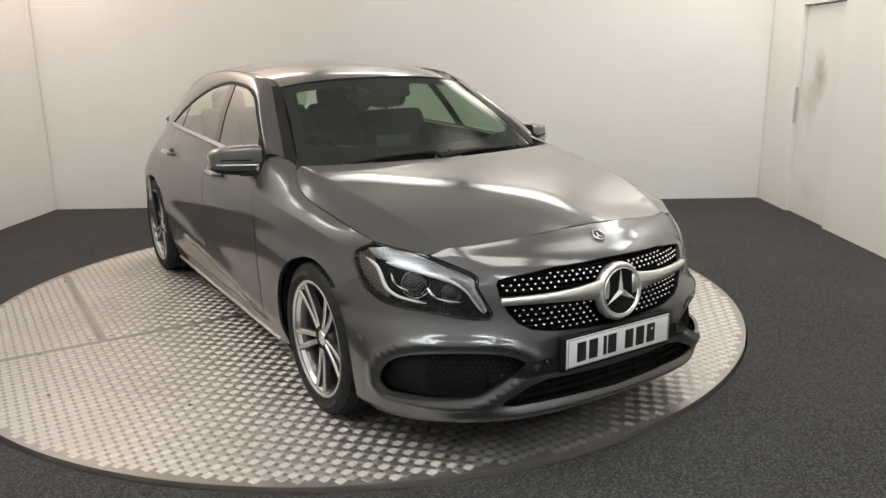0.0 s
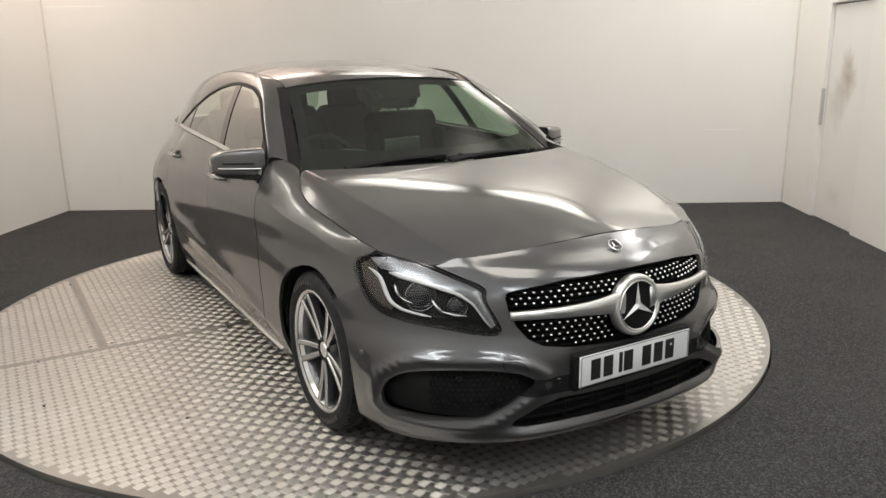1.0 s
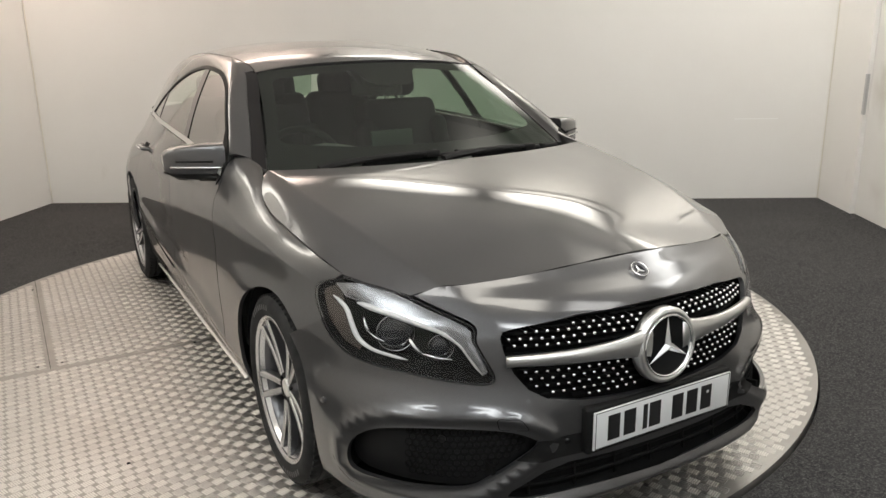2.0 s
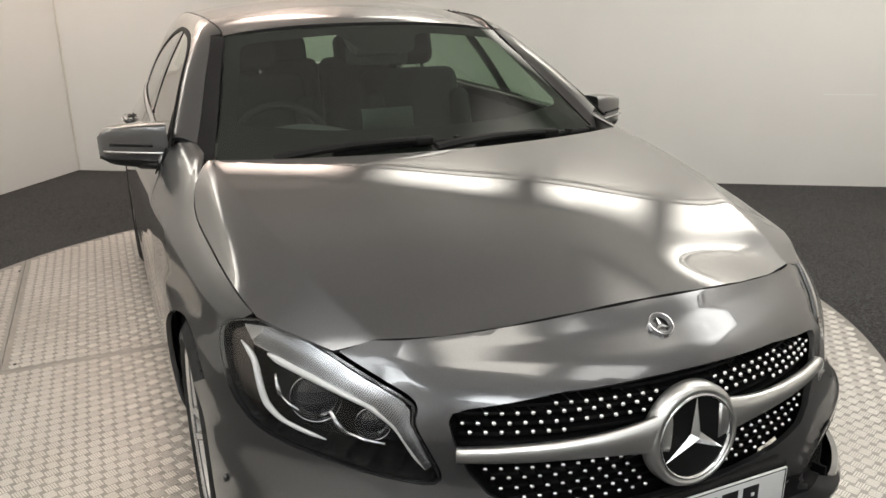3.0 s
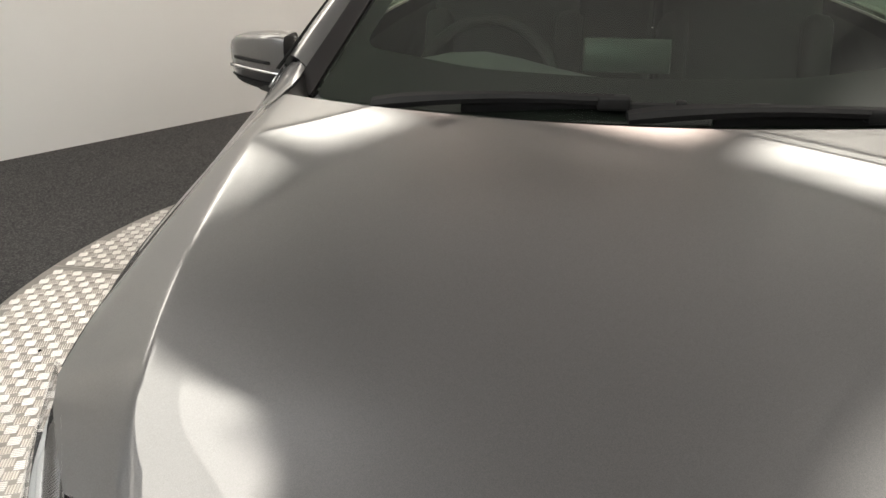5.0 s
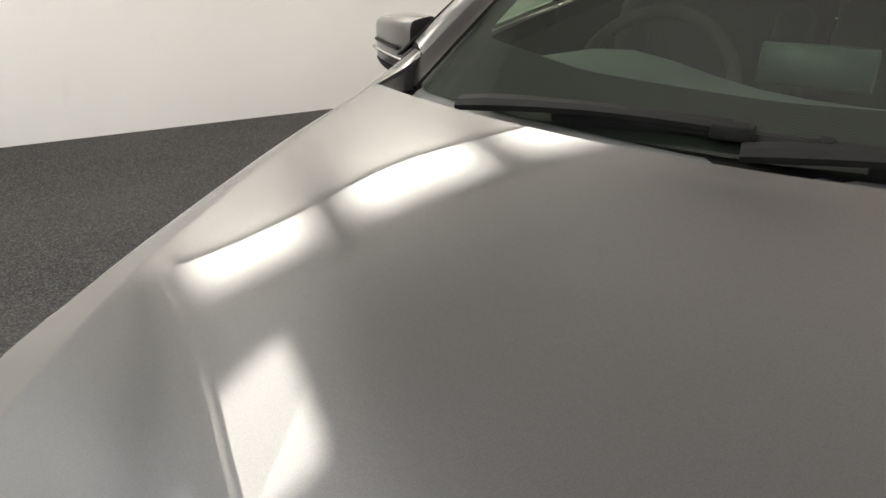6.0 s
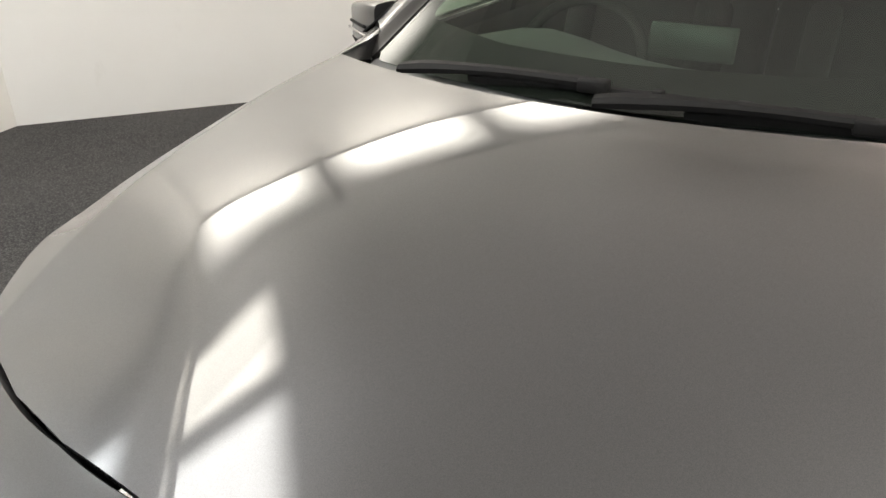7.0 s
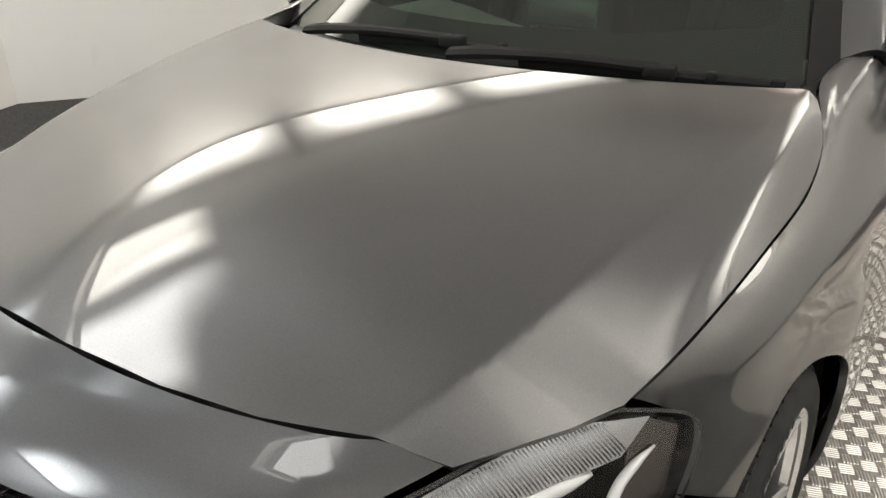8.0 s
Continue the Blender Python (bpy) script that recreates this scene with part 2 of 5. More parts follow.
class Table:
    """A smooth curve through pairs, with no overshoot; straight beyond its ends."""

    def __init__(self, xs, ys):
        d = [(ys[i + 1] - ys[i]) / (xs[i + 1] - xs[i]) for i in range(len(xs) - 1)]
        self.m = [d[0]] + [0 if a * b <= 0 else 2 * a * b / (a + b) for a, b in zip(d, d[1:])] + [d[-1]]
        self.x, self.y = xs, ys

    def __call__(self, v):
        x, y, m = self.x, self.y, self.m
        if v <= x[0]:
            return y[0] + (v - x[0]) * m[0]
        if v >= x[-1]:
            return y[-1] + (v - x[-1]) * m[-1]
        i = 0
        while x[i + 1] < v:
            i += 1
        h = x[i + 1] - x[i]
        t = (v - x[i]) / h
        return (y[i] * (1 + 2 * t) * (1 - t) ** 2 + m[i] * h * t * (1 - t) ** 2
                + y[i + 1] * t * t * (3 - 2 * t) + m[i + 1] * h * t * t * (t - 1))


CORE = Vector((0, 1.2, 0.55))


def slope(f, u, v, e=1e-4):
    p = f(u, v)
    a, b = f(u + e, v) - f(u - e, v), f(u, v + e) - f(u, v - e)
    n = a.cross(b)
    return p, n.normalized() if n.length > 1e-14 else Vector((0, 0, 1))


def offset(f, d, core=CORE):
    def g(u, v):
        p, n = slope(f, u, v)
        return p + n * (d if n.dot(p - core) > 0 else -d)
    return g


def inside(pts, loops):
    """Even-odd test of points against closed loops."""
    x, y = pts[:, 0][:, None], pts[:, 1][:, None]
    odd = np.zeros(len(pts), bool)
    for lp in loops:
        a, b = lp, np.roll(lp, -1, 0)
        dy = b[:, 1] - a[:, 1]
        dy[dy == 0] = 1e-12
        cross = ((a[:, 1] > y) != (b[:, 1] > y)) & (x < (b[:, 0] - a[:, 0]) * (y - a[:, 1]) / dy + a[:, 0])
        odd ^= (cross.sum(1) % 2).astype(bool)
    return odd


def panel(name, f, outer, material, parent, holes=(), su=0.03, sv=0.03, flange=0.012, both=False, label="", core=CORE):
    """A sheet on the surface f(u, v), cut to a closed outline with holes, with turned-in edges and the surface's true normals."""
    loops = []
    for k, lp in enumerate([outer, *holes]):
        q = np.array([(u / su, v / sv) for u, v in lp], float)
        area = np.sum(q[:, 0] * np.roll(q[:, 1], -1) - np.roll(q[:, 0], -1) * q[:, 1])
        if (area > 0) != (k == 0):
            q = q[::-1]
        dense = []
        for a, b in zip(q, np.roll(q, -1, 0)):
            n = max(1, math.ceil(np.hypot(*(b - a)) / 0.6))
            dense += [a + (b - a) * i / n for i in range(n)]
        loops.append(np.array(dense))
    rim = np.concatenate(loops)
    lo, hi = rim.min(0), rim.max(0)
    gx, gy = np.meshgrid(np.arange(lo[0] + 0.5, hi[0], 1.0), np.arange(lo[1] + 0.5, hi[1], 1.0))
    grid = np.c_[gx.ravel(), gy.ravel()]
    if len(grid):
        grid = grid[inside(grid, loops)]
    if len(grid):
        keep = np.array([((rim - g) ** 2).sum(1).min() > 0.16 for g in grid])
        grid = grid[keep]
    pts = np.concatenate([rim, grid]) if len(grid) else rim
    edges, at = [], 0
    for lp in loops:
        edges += [(at + i, at + (i + 1) % len(lp)) for i in range(len(lp))]
        at += len(lp)
    vo, _, fo, orig, _, _ = geometry.delaunay_2d_cdt([Vector(p) for p in pts], edges, [], 0, 1e-7)
    v2 = np.array([(v.x, v.y) for v in vo])
    mid = np.array([v2[list(t)].mean(0) for t in fo])
    fo = [list(t) for t, ok in zip(fo, inside(mid, loops)) if ok]
    place = {}
    for i, ids in enumerate(orig):
        for j in ids:
            place[j] = i
    P, N = [], []
    for a, b in v2:
        p, n = slope(f, a * su, b * sv)
        P.append(p)
        N.append(n)
    sign = 1 if sum(n.dot(p - core) for p, n in zip(P, N)) > 0 else -1
    verts, norms = list(P), [n * sign for n in N]
    faces = [t if sign > 0 else t[::-1] for t in fo]
    at = 0
    for lp in loops:
        n = len(lp)
        ids = [place.get(at + i) for i in range(n)]
        at += n
        if flange <= 0:
            continue
        base = len(verts)
        for i in range(n):
            p, nn = P[ids[i]], N[ids[i]]
            t = P[ids[(i + 1) % n]] - P[ids[i - 1]]
            out = t.cross(nn).normalized() if t.length > 1e-9 else nn
            verts += [p, p - nn * sign * flange]
            norms += [out, out]
        for i in range(n):
            a, b = base + 2 * i, base + 2 * ((i + 1) % n)
            quad = [a, b, b + 1, a + 1]
            g = (verts[b] - verts[a]).cross(verts[a + 1] - verts[a])
            faces.append(quad if g.dot(norms[a]) > 0 else quad[::-1])
    made = []
    for sgn in (1, -1) if both else (1,):
        me = bpy.data.meshes.new(name)
        me.from_pydata([(sgn * p.x, p.y, p.z) for p in verts], [], faces if sgn > 0 else [t[::-1] for t in faces])
        me.shade_smooth()
        me.normals_split_custom_set_from_vertices([(sgn * n.x, n.y, n.z) for n in norms])
        me.materials.append(material)
        ob = new(name, me)
        ob.parent = parent
        made.append(tagged(ob, label))
    return made if both else made[0]


def rounded(pts, r, n=4):
    """A closed polygon with its corners cut round by about r."""
    out = []
    p = [Vector(q) for q in pts]
    for i, b in enumerate(p):
        a, c = p[i - 1], p[(i + 1) % len(p)]
        ka, kc = min(r, (a - b).length * 0.45), min(r, (c - b).length * 0.45)
        s, e = b + (a - b).normalized() * ka, b + (c - b).normalized() * kc
        out += [tuple(s * (1 - t) ** 2 + 2 * b * t * (1 - t) + e * t * t) for t in (j / n for j in range(n + 1))]
    return out


# ---- room ----
def edge_frame(a, b):
    a, b = Vector((*a, 0)), Vector((*b, 0))
    d = (b - a).normalized()
    return a, d, Vector((-d.y, d.x, 0)), (b - a).length


def room():
    names = ("back", "door", "front", "side", "left")
    mid = Vector((0, 0.5, 0))
    for i, nm in enumerate(names):
        a, d, n, length = edge_frame(ROOM[i], ROOM[(i + 1) % 5])
        if n.dot(mid - a) > 0:
            n = -n
        th = 0.09
        m = Matrix(((d.x, n.x, 0, a.x), (d.y, n.y, 0, a.y), (0, 0, 1, 0), (0, 0, 0, 1)))
        bm = bmesh.new()
        z0, z1 = FLOOR_Z - 0.02, WALL_TOP
        cuts = [(-0.1, length + 0.1, z0, z1)]
        if nm == "door":
            cuts = [(-0.1, 0.668, z0, z1), (1.430, length + 0.1, z0, z1), (0.668, 1.430, 1.825, z1)]
        for x0, x1, p, q in cuts:
            box((x1 - x0, th, q - p), ((x0 + x1) / 2, th / 2 + (0.0005 if (p, q) != (z0, z1) else 0), (p + q) / 2), bm=bm)
        # the unseen front wall is grey to tone what the bumper reflects
        ob = part("wall_" + nm, bm, CURTAIN if nm == "front" else WALL, smooth=False)
        ob.matrix_basis = m
        tagged(ob, "unseen grey closing wall, toned for the car's reflections" if nm == "front" else "off-white painted board partition wall", "wall", kind="structure")
        if nm == "door":
            bm = box((0.752, 0.035, 1.832), (1.049, 0.052, 0.896), 0.003)
            bmesh.ops.translate(bm, vec=(-0.673, 0, 0), verts=bm.verts)
            dr = part("door_1", bm, DOOR, smooth=False)
            dr.matrix_basis = m @ pose(0.673, 0, 0)
            tagged(dr, "closed flush off-white door with brown hand grime", "door", kind="structure")
            bm = box((0.035, 0.022, 0.32), (-0.012, 0.008, 0.955), 0.004)
            part("pull_plate", bm, mat_metal("dull_grey_steel", (0.55, 0.55, 0.55), 0.4), dr, "grey metal pull plate", False)
        # uneven filler down the corner
        bm = bmesh.new()
        k = 16
        pts = [(0.012 + 0.006 * noise.noise(Vector((i, j, 7 * i))), -0.006, FLOOR_Z + (WALL_TOP - FLOOR_Z) * j / k) for j in range(k + 1)]
        tube(pts, [0.004 + 0.003 * abs(noise.noise(Vector((3.1 * j, i, 0.4)))) for j in range(k + 1)], 6, bm)
        if i == 4:
            bm.free()
            continue
        bead = part("trim_corner", bm, BEAD)
        bead.matrix_basis = m
        tagged(bead, "yellowed filler line down the wall corner", "trim", kind="structure")
        # white coving below a narrow gap at the ceiling
        if nm in ("back", "door", "left"):
            cv = part("trim_coving", box((length, .03, .055), (length / 2, -.016, CEIL_Z - .075), .004), FILLER, smooth=False)
            cv.matrix_basis = m
            tagged(cv, "white coving strip along the top of the wall", "coving", kind="structure")
        # horizontal board joints with ragged filler
        bm = bmesh.new()
        for jz, lo, hi in ((0.70, 0.05, 1.0), (1.93, 0.0, 0.96)):
            if nm == "door":
                lo = 1.5 / length
            x = lo * length
            while x < hi * length:
                w = 0.15 + 0.5 * random.random()
                if random.random() < 0.55:
                    box((w, 0.0016, 0.004 + 0.004 * random.random()), (x + w / 2, -0.0012, jz + 0.006 * noise.noise(Vector((x, jz, i)))), bm=bm)
                x += w + 0.1 + 0.5 * random.random()
        jt = part("trim_joint", bm, FILLER, smooth=False)
        jt.matrix_basis = m
        tagged(jt, "faint ragged filler along the board joints", "trim", kind="structure")
    # carpet with a round opening for the turntable
    bm = bmesh.new()
    k = 128
    inner = [bm.verts.new((DISC[0] + (DISC_R + 0.010) * math.cos(2 * math.pi * i / k), DISC[1] + (DISC_R + 0.010) * math.sin(2 * math.pi * i / k), FLOOR_Z)) for i in range(k)]
    outer = [bm.verts.new((DISC[0] + 9 * math.cos(2 * math.pi * i / k), DISC[1] + 9 * math.sin(2 * math.pi * i / k), FLOOR_Z)) for i in range(k)]
    low = [bm.verts.new((v.co.x, v.co.y, FLOOR_Z - 0.10)) for v in inner]
    for i in range(k):
        j = (i + 1) % k
        bm.faces.new((inner[i], outer[i], outer[j], inner[j]))
        bm.faces.new((low[i], inner[i], inner[j], low[j]))
    tagged(part("floor", bm, CARPET, smooth=False), "dark grey speckled needle-punch carpet", "carpet", kind="structure")
    bm = bmesh.new()
    bmesh.ops.create_circle(bm, cap_ends=True, segments=64, radius=DISC_R + 0.4, matrix=Matrix.Translation((*DISC, FLOOR_Z - 0.10)))
    tagged(part("ground", bm, DARK, smooth=False), "black pit floor under the turntable", "pit floor", kind="structure")
    bm = bmesh.new()
    bmesh.ops.create_cube(bm, size=1.0)
    bmesh.ops.scale(bm, vec=(20, 20, 0.1), verts=bm.verts)
    bmesh.ops.translate(bm, vec=(0, 0.5, CEIL_Z + 0.05), verts=bm.verts)
    tagged(part("ceiling", bm, CEILING, smooth=False), "plain grey ceiling above the partitions", "ceiling", kind="structure")


def mat_sheet(name, color, level, w, h, core=0.0, lean=0.0):
    """A translucent light sheet, brightest over the lamp behind it; lean moves that lamp towards the sheet's +y edge."""
    m = shader(name, (0.6, 0.6, 0.6), rough=0.7)
    sep = node(m, "ShaderNodeSeparateXYZ")
    wire(m, node(m, "ShaderNodeTexCoord").outputs["Object"], sep.inputs[0])
    last = None
    for axis, half, mid, flat in (("X", w / 2, 0.0, max(core, .3)), ("Y", h * (.5 + lean), h * lean, core)):
        off = node(m, "ShaderNodeMath")
        off.operation = "SUBTRACT"
        wire(m, sep.outputs[axis], off.inputs[0])
        off.inputs[1].default_value = mid
        r = node(m, "ShaderNodeMath")
        r.operation = "ABSOLUTE"
        wire(m, off.outputs[0], r.inputs[0])
        f = node(m, "ShaderNodeMapRange")
        f.interpolation_type = "SMOOTHSTEP"
        for k, v in ((1, half * flat), (2, half), (3, 1.0), (4, 0.0)):
            f.inputs[k].default_value = v
        wire(m, r.outputs[0], f.inputs[0])
        p = node(m, "ShaderNodeMath")
        p.operation = "MULTIPLY"
        wire(m, f.outputs[0], p.inputs[0])
        if last:
            wire(m, last, p.inputs[1])
        else:
            p.inputs[1].default_value = level
        last = p.outputs[0]
    bsdf(m).inputs["Emission Color"].default_value = (*color, 1)
    wire(m, last, bsdf(m).inputs["Emission Strength"])
    return m


def light_sheet(x, y, turn, w, h, material, label):
    """A thin luminous sheet in a slim frame just under the ceiling."""
    lamp = part("ceiling_light", box((w, h, .012)), material, smooth=False)
    lamp.matrix_basis = pose(x, y, CEIL_Z - .02, 0, 0, turn)
    tagged(lamp, label, "ceiling light", "ceiling lights round the room")
    bm = bmesh.new()
    for sx, sy, cx, cy in ((w + .04, .02, 0, h / 2 + .01), (w + .04, .02, 0, -h / 2 - .01), (.02, h, w / 2 + .01, 0), (.02, h, -w / 2 - .01, 0)):
        box((sx, sy, .016), (cx, cy, .004), bm=bm)
    part("frame", bm, CEILING, lamp, smooth=False)


def ceiling_lamps():
    """Luminous sheets round the room, close to the walls: warm tubes, old pink ones by the back corner, cool ones by
    the entrance; plus added fill sheets.
    """
    sheets = {}
    # wall, distance along it, colour, level
    row = ((0, .35, PINK, .35), (0, 1.92, PINK, .55), (0, 3.50, WARM, .48), (0, 5.08, WARM, .55), (0, 6.66, WARM, .58),
           (1, 1.70, COOL, .62), (1, 3.30, COOL, .62),
           # walls 2 and 3 get added fill sheets, there to brighten the bumper
           (2, 0.8, DAY, .9), (2, 2.4, DAY, .95), (3, .85, DAY, .9),
           (4, .60, WARM, .55), (4, 2.10, WARM, .58), (4, 3.55, WARM, .45), (4, 4.90, PINK, .5))
    for wall, along, color, level in row:
        a, d, n, length = edge_frame(ROOM[wall], ROOM[(wall + 1) % 5])
        n = n if n.dot(Vector((0, 0.5, 0)) - a) > 0 else -n
        depth = LAMP_D[wall]
        p = a + d * along + n * (.04 + depth / 2)
        key = (color, level, depth)
        if key not in sheets:
            sheets[key] = mat_sheet("lit_ceiling_sheet", color, GLOW * level, LAMP_W, depth, 0.0, .3)
        name = {PINK: "dim pinkish", WARM: "warm white", COOL: "cool white", DAY: "added daylight white"}[color]
        light_sheet(p.x, p.y, math.degrees(math.atan2(d.y, d.x)), LAMP_W, depth, sheets[key], name + " lit ceiling sheet beside the wall")
    # along the header of the entrance
    h0, h1 = Vector((*HEADER[0], 0)), Vector((*HEADER[1], 0))
    d = (h1 - h0).normalized()
    n = Vector((-d.y, d.x, 0))
    for along, color, level in ((1.62, WARM, .44), (2.95, COOL, .42), (4.27, WARM, .44), (5.60, COOL, .36)):
        p = h0 + d * along + n * .42
        light_sheet(p.x, p.y, math.degrees(math.atan2(-d.y, -d.x)), 1.28, .75,
                    mat_sheet("lit_ceiling_sheet", color, GLOW * level, 1.28, .75, .5, .2), "lit ceiling sheet beside the entrance header")
    # added fill glow over the turntable, no lamp there: it lifts the bonnet's reflection
    light_sheet(.1, 1.45, 0, 5.0, 4.0, mat_sheet("dim_fill_glow", (1.0, .93, .86), .030, 5.0, 4.0, .3), "added dim fill sheet over the turntable")
    # added fill sheet towards the door wall, to lighten the bonnet's outer facet
    light_sheet(1.80, .15, 56.7, 3.2, 1.9, mat_sheet("faint_fill_glow", WARM, .30, 3.2, 1.9, .2), "added faint warm fill sheet towards the door wall")
    # one cool sheet outside the header
    light_sheet(-2.85, -.78, -33, 1.5, .9, mat_sheet("broad_lit_sheet", DAY, .8, 1.5, .9, .25), "cool white lit ceiling sheet outside the header")


def entrance():
    """The grey header beam across the entrance, with its door track."""
    h0, h1 = Vector((*HEADER[0], 0)), Vector((*HEADER[1], 0))
    d = (h1 - h0).normalized()
    n = Vector((-d.y, d.x, 0))
    m = Matrix(((d.x, n.x, 0, h0.x), (d.y, n.y, 0, h0.y), (0, 0, 1, 0), (0, 0, 0, 1)))
    length = (h1 - h0).length
    beam = part("beam_1", box((length, .26, .16), (length / 2, -.13, CEIL_Z - .08), .004), WALL, smooth=False)
    beam.matrix_basis = m
    tagged(beam, "pale painted header beam over the entrance", "beam", kind="structure")
    rail_bm = box((length - .1, .05, .03), (length / 2, -.12, CEIL_Z - .175), .003)
    part("track", rail_bm, CURTAIN, beam, "grey sliding door track", False)


room()
entrance()
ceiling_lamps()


# ---- car: surfaces ----
# forward is -y, the front axle stands at y = 0
AXLE = 2.699
NOSE = Table((.10, .17, .22, .30, .36, .46, .60, .68, .71, .74, .778, .817, .86),
             (.80, .845, .862, .852, .850, .855, .855, .85, .837, .805, .738, .685, .60))
BOW = Table((.1, .3, .45, .55, .65, .75, .85), (3., 2.9, 2.5, 2.15, 2.05, 1.9, 1.9))
TUCK = Table((.1, .2, .3, .42, .55, .68, .78, .9, 1.02), (.085, .045, .018, .004, 0, .010, .028, .056, .095))

TUCK_DOOR = Table((.1, .2, .3, .42, .55, .68, .78, .84, .9, 1.02), (.085, .045, .018, .004, 0, .003, .009, .021, .046, .095))


def nose(u, z):
    """The front, wrapped from the centre (u 0) to the front axle (u 1)."""
    a, b, n, p = .89 - TUCK(z), NOSE(z), BOW(z), u * math.pi / 2
    s, c = math.sin(p), math.cos(p)
    r = ((abs(s) / a) ** n + (abs(c) / b) ** n) ** (-1 / n)
    return Vector((r * s, -r * c, z))


def nose_x(y, z):
    """Half the width of the nose at this y."""
    n = BOW(z)
    return (.89 - TUCK(z)) * max(1e-6, 1 - min(.999, -y / NOSE(z)) ** n) ** (1 / n)


def nose_u(y, z):
    """The u at which the nose has this y."""
    return math.atan2(nose_x(y, z), -y) / (math.pi / 2)


def ease(a, b, x):
    """A smooth step from 0 at a to 1 at b."""
    t = min(1, max(0, (x - a) / (b - a)))
    return t * t * (3 - 2 * t)


TUCK_WING = Table((.1, .2, .3, .42, .55, .62, .68, .78, .84, .9, 1.02), (.085, .045, .018, .004, 0, .010, .019, .024, .038, .058, .095))


def slim(y, z):
    """How much slimmer the wing is over the wheel, towards the lamp."""
    return .034 * ease(.42, .66, z) * ease(.32, -.10, y)


def side(y, z):
    """The flank, x by y and z, with its falling upper and rising lower crease."""
    lip = .012 * math.exp(-(y / .36) ** 2) * math.exp(-((z - .63) / .05) ** 2)
    if y < 0:
        return Vector((nose_x(y, z) + TUCK(z) - TUCK_WING(z) - slim(y, z) + lip, y, z))
    door = ease(.2, .7, y)
    x = .89 - TUCK_WING(z) * (1 - door) - TUCK_DOOR(z) * door - slim(y, z) + lip
    fade = ease(.15, .7, y) * (1 - ease(2.2, 2.75, y))
    d = (.845 - .11 * y) - z
    x -= fade * .006 * ease(0, .12, d) * math.exp(-max(d - .10, 0) / .16)
    low = (.30 + .10 * (y - .5)) - z
    x += fade * .012 * math.exp(-(low / .05) ** 2)
    if y > AXLE:
        t = (y - AXLE) / .745
        x *= max(1e-3, 1 - min(t, .999) ** 3.2) ** (1 / 3.2)
    if y > 1.4:
        x -= .065 * ((y - 1.4) / 1.23) ** 2 * ease(.62, 1.0, z)
    return Vector((x, y, z))


def crown(y):
    t = (y + .685) / .945
    return .817 + .156 * (1.35 * t - .35 * t * t)


def soft(e, w):
    """A ramp with a rounded foot."""
    return w * math.log(1 + math.exp(min(e / w, 50)))


# the bonnet's edge along the wing (half width and height), and its crease
SHUT = Table((-.60, -.526, -.45, -.362, -.2, 0, .15, .27, .33, .38, .42),
             (.560, .626, .685, .738, .765, .780, .786, .778, .762, .741, .718))
SHUT_Z = Table((-.60, -.526, -.45, -.362, -.2, 0, .15, .27, .33, .38, .42),
               (.735, .752, .769, .784, .812, .845, .868, .900, .928, .953, .969))
RIDGE = Table((-.70, -.556, -.4, -.2, 0, .2, .42), (.495, .540, .592, .637, .669, .692, .708))
CAMBER = Table((-.70, -.556, -.4, -.2, 0, .2, .42), (.074, .069, .051, .033, .026, .018, .012))


RIM = Table((-.40, -.30, -.2, 0, .2, .35, .42), (.745, .741, .738, .737, .736, .730, .720))


def bonnet(x, y):
    """Gently cambered between its two creases, then a facet out to a rim and a steep edge down to the wings."""
    xc = RIDGE(y)
    p = 1.75 + 1.15 * ease(-.6, 0, y)
    flat = .4 * ease(-.67, -.47, y)

    def dome(v):
        d = ((v * v + .0144) ** (p / 2) - .12 ** p) / ((xc * xc + .0144) ** (p / 2) - .12 ** p)
        d = min(d, (1 + flat) / (2 * flat + 1e-6))
        return (1 + flat) * d - flat * d * d

    inner = crown(y) - CAMBER(y) * dome(x)
    xs = SHUT(y)
    fall = crown(y) - CAMBER(y) * dome(xs) - SHUT_Z(y)
    e, es, er = abs(x) - xc, soft(xs - xc, .003), RIM(y) - xc
    first = min(.36, max(fall, 0) / max(es, .02))
    steep = max(fall - first * es, 0) / max(soft(xs - xc - er, .008), .010)
    return Vector((x, y, inner - first * soft(e, .003) - steep * soft(e - er, .008)))


CREASE = Table((-.345, -.26, -.1, .1, .35, .6), (.716, .736, .768, .798, .822, .842))


FOOT, STRIP = .45, .66


def wing_top(y):
    """The wing's upper edge: along the bonnet, then up beside the pillar."""
    yy = min(y, .398)
    q = bonnet(SHUT(yy), yy)
    q.y = yy
    if y > .398:
        e, h = (y - .398) / .208, .208
        b = bonnet(SHUT(.378), .378)
        slope0 = (q - Vector((b.x, .378, b.z))) / .02 * h
        r = rail(FOOT, STRIP)
        slope1 = (rail(FOOT + .15, STRIP) - r) * 1.6
        q = (q * (1 + 2 * e) * (1 - e) ** 2 + slope0 * e * (1 - e) ** 2
             + r * e * e * (3 - 2 * e) + slope1 * e * e * (e - 1))
    return q


def shoulder(y, t):
    """The wing's upper facet from its crease to its upper edge, slightly full."""
    full = .005 - .002 * ease(.1, .6, y)
    return side(y, CREASE(y)).lerp(wing_top(y), t) + Vector((.6, 0, .8)) * (full * math.sin(math.pi * t))


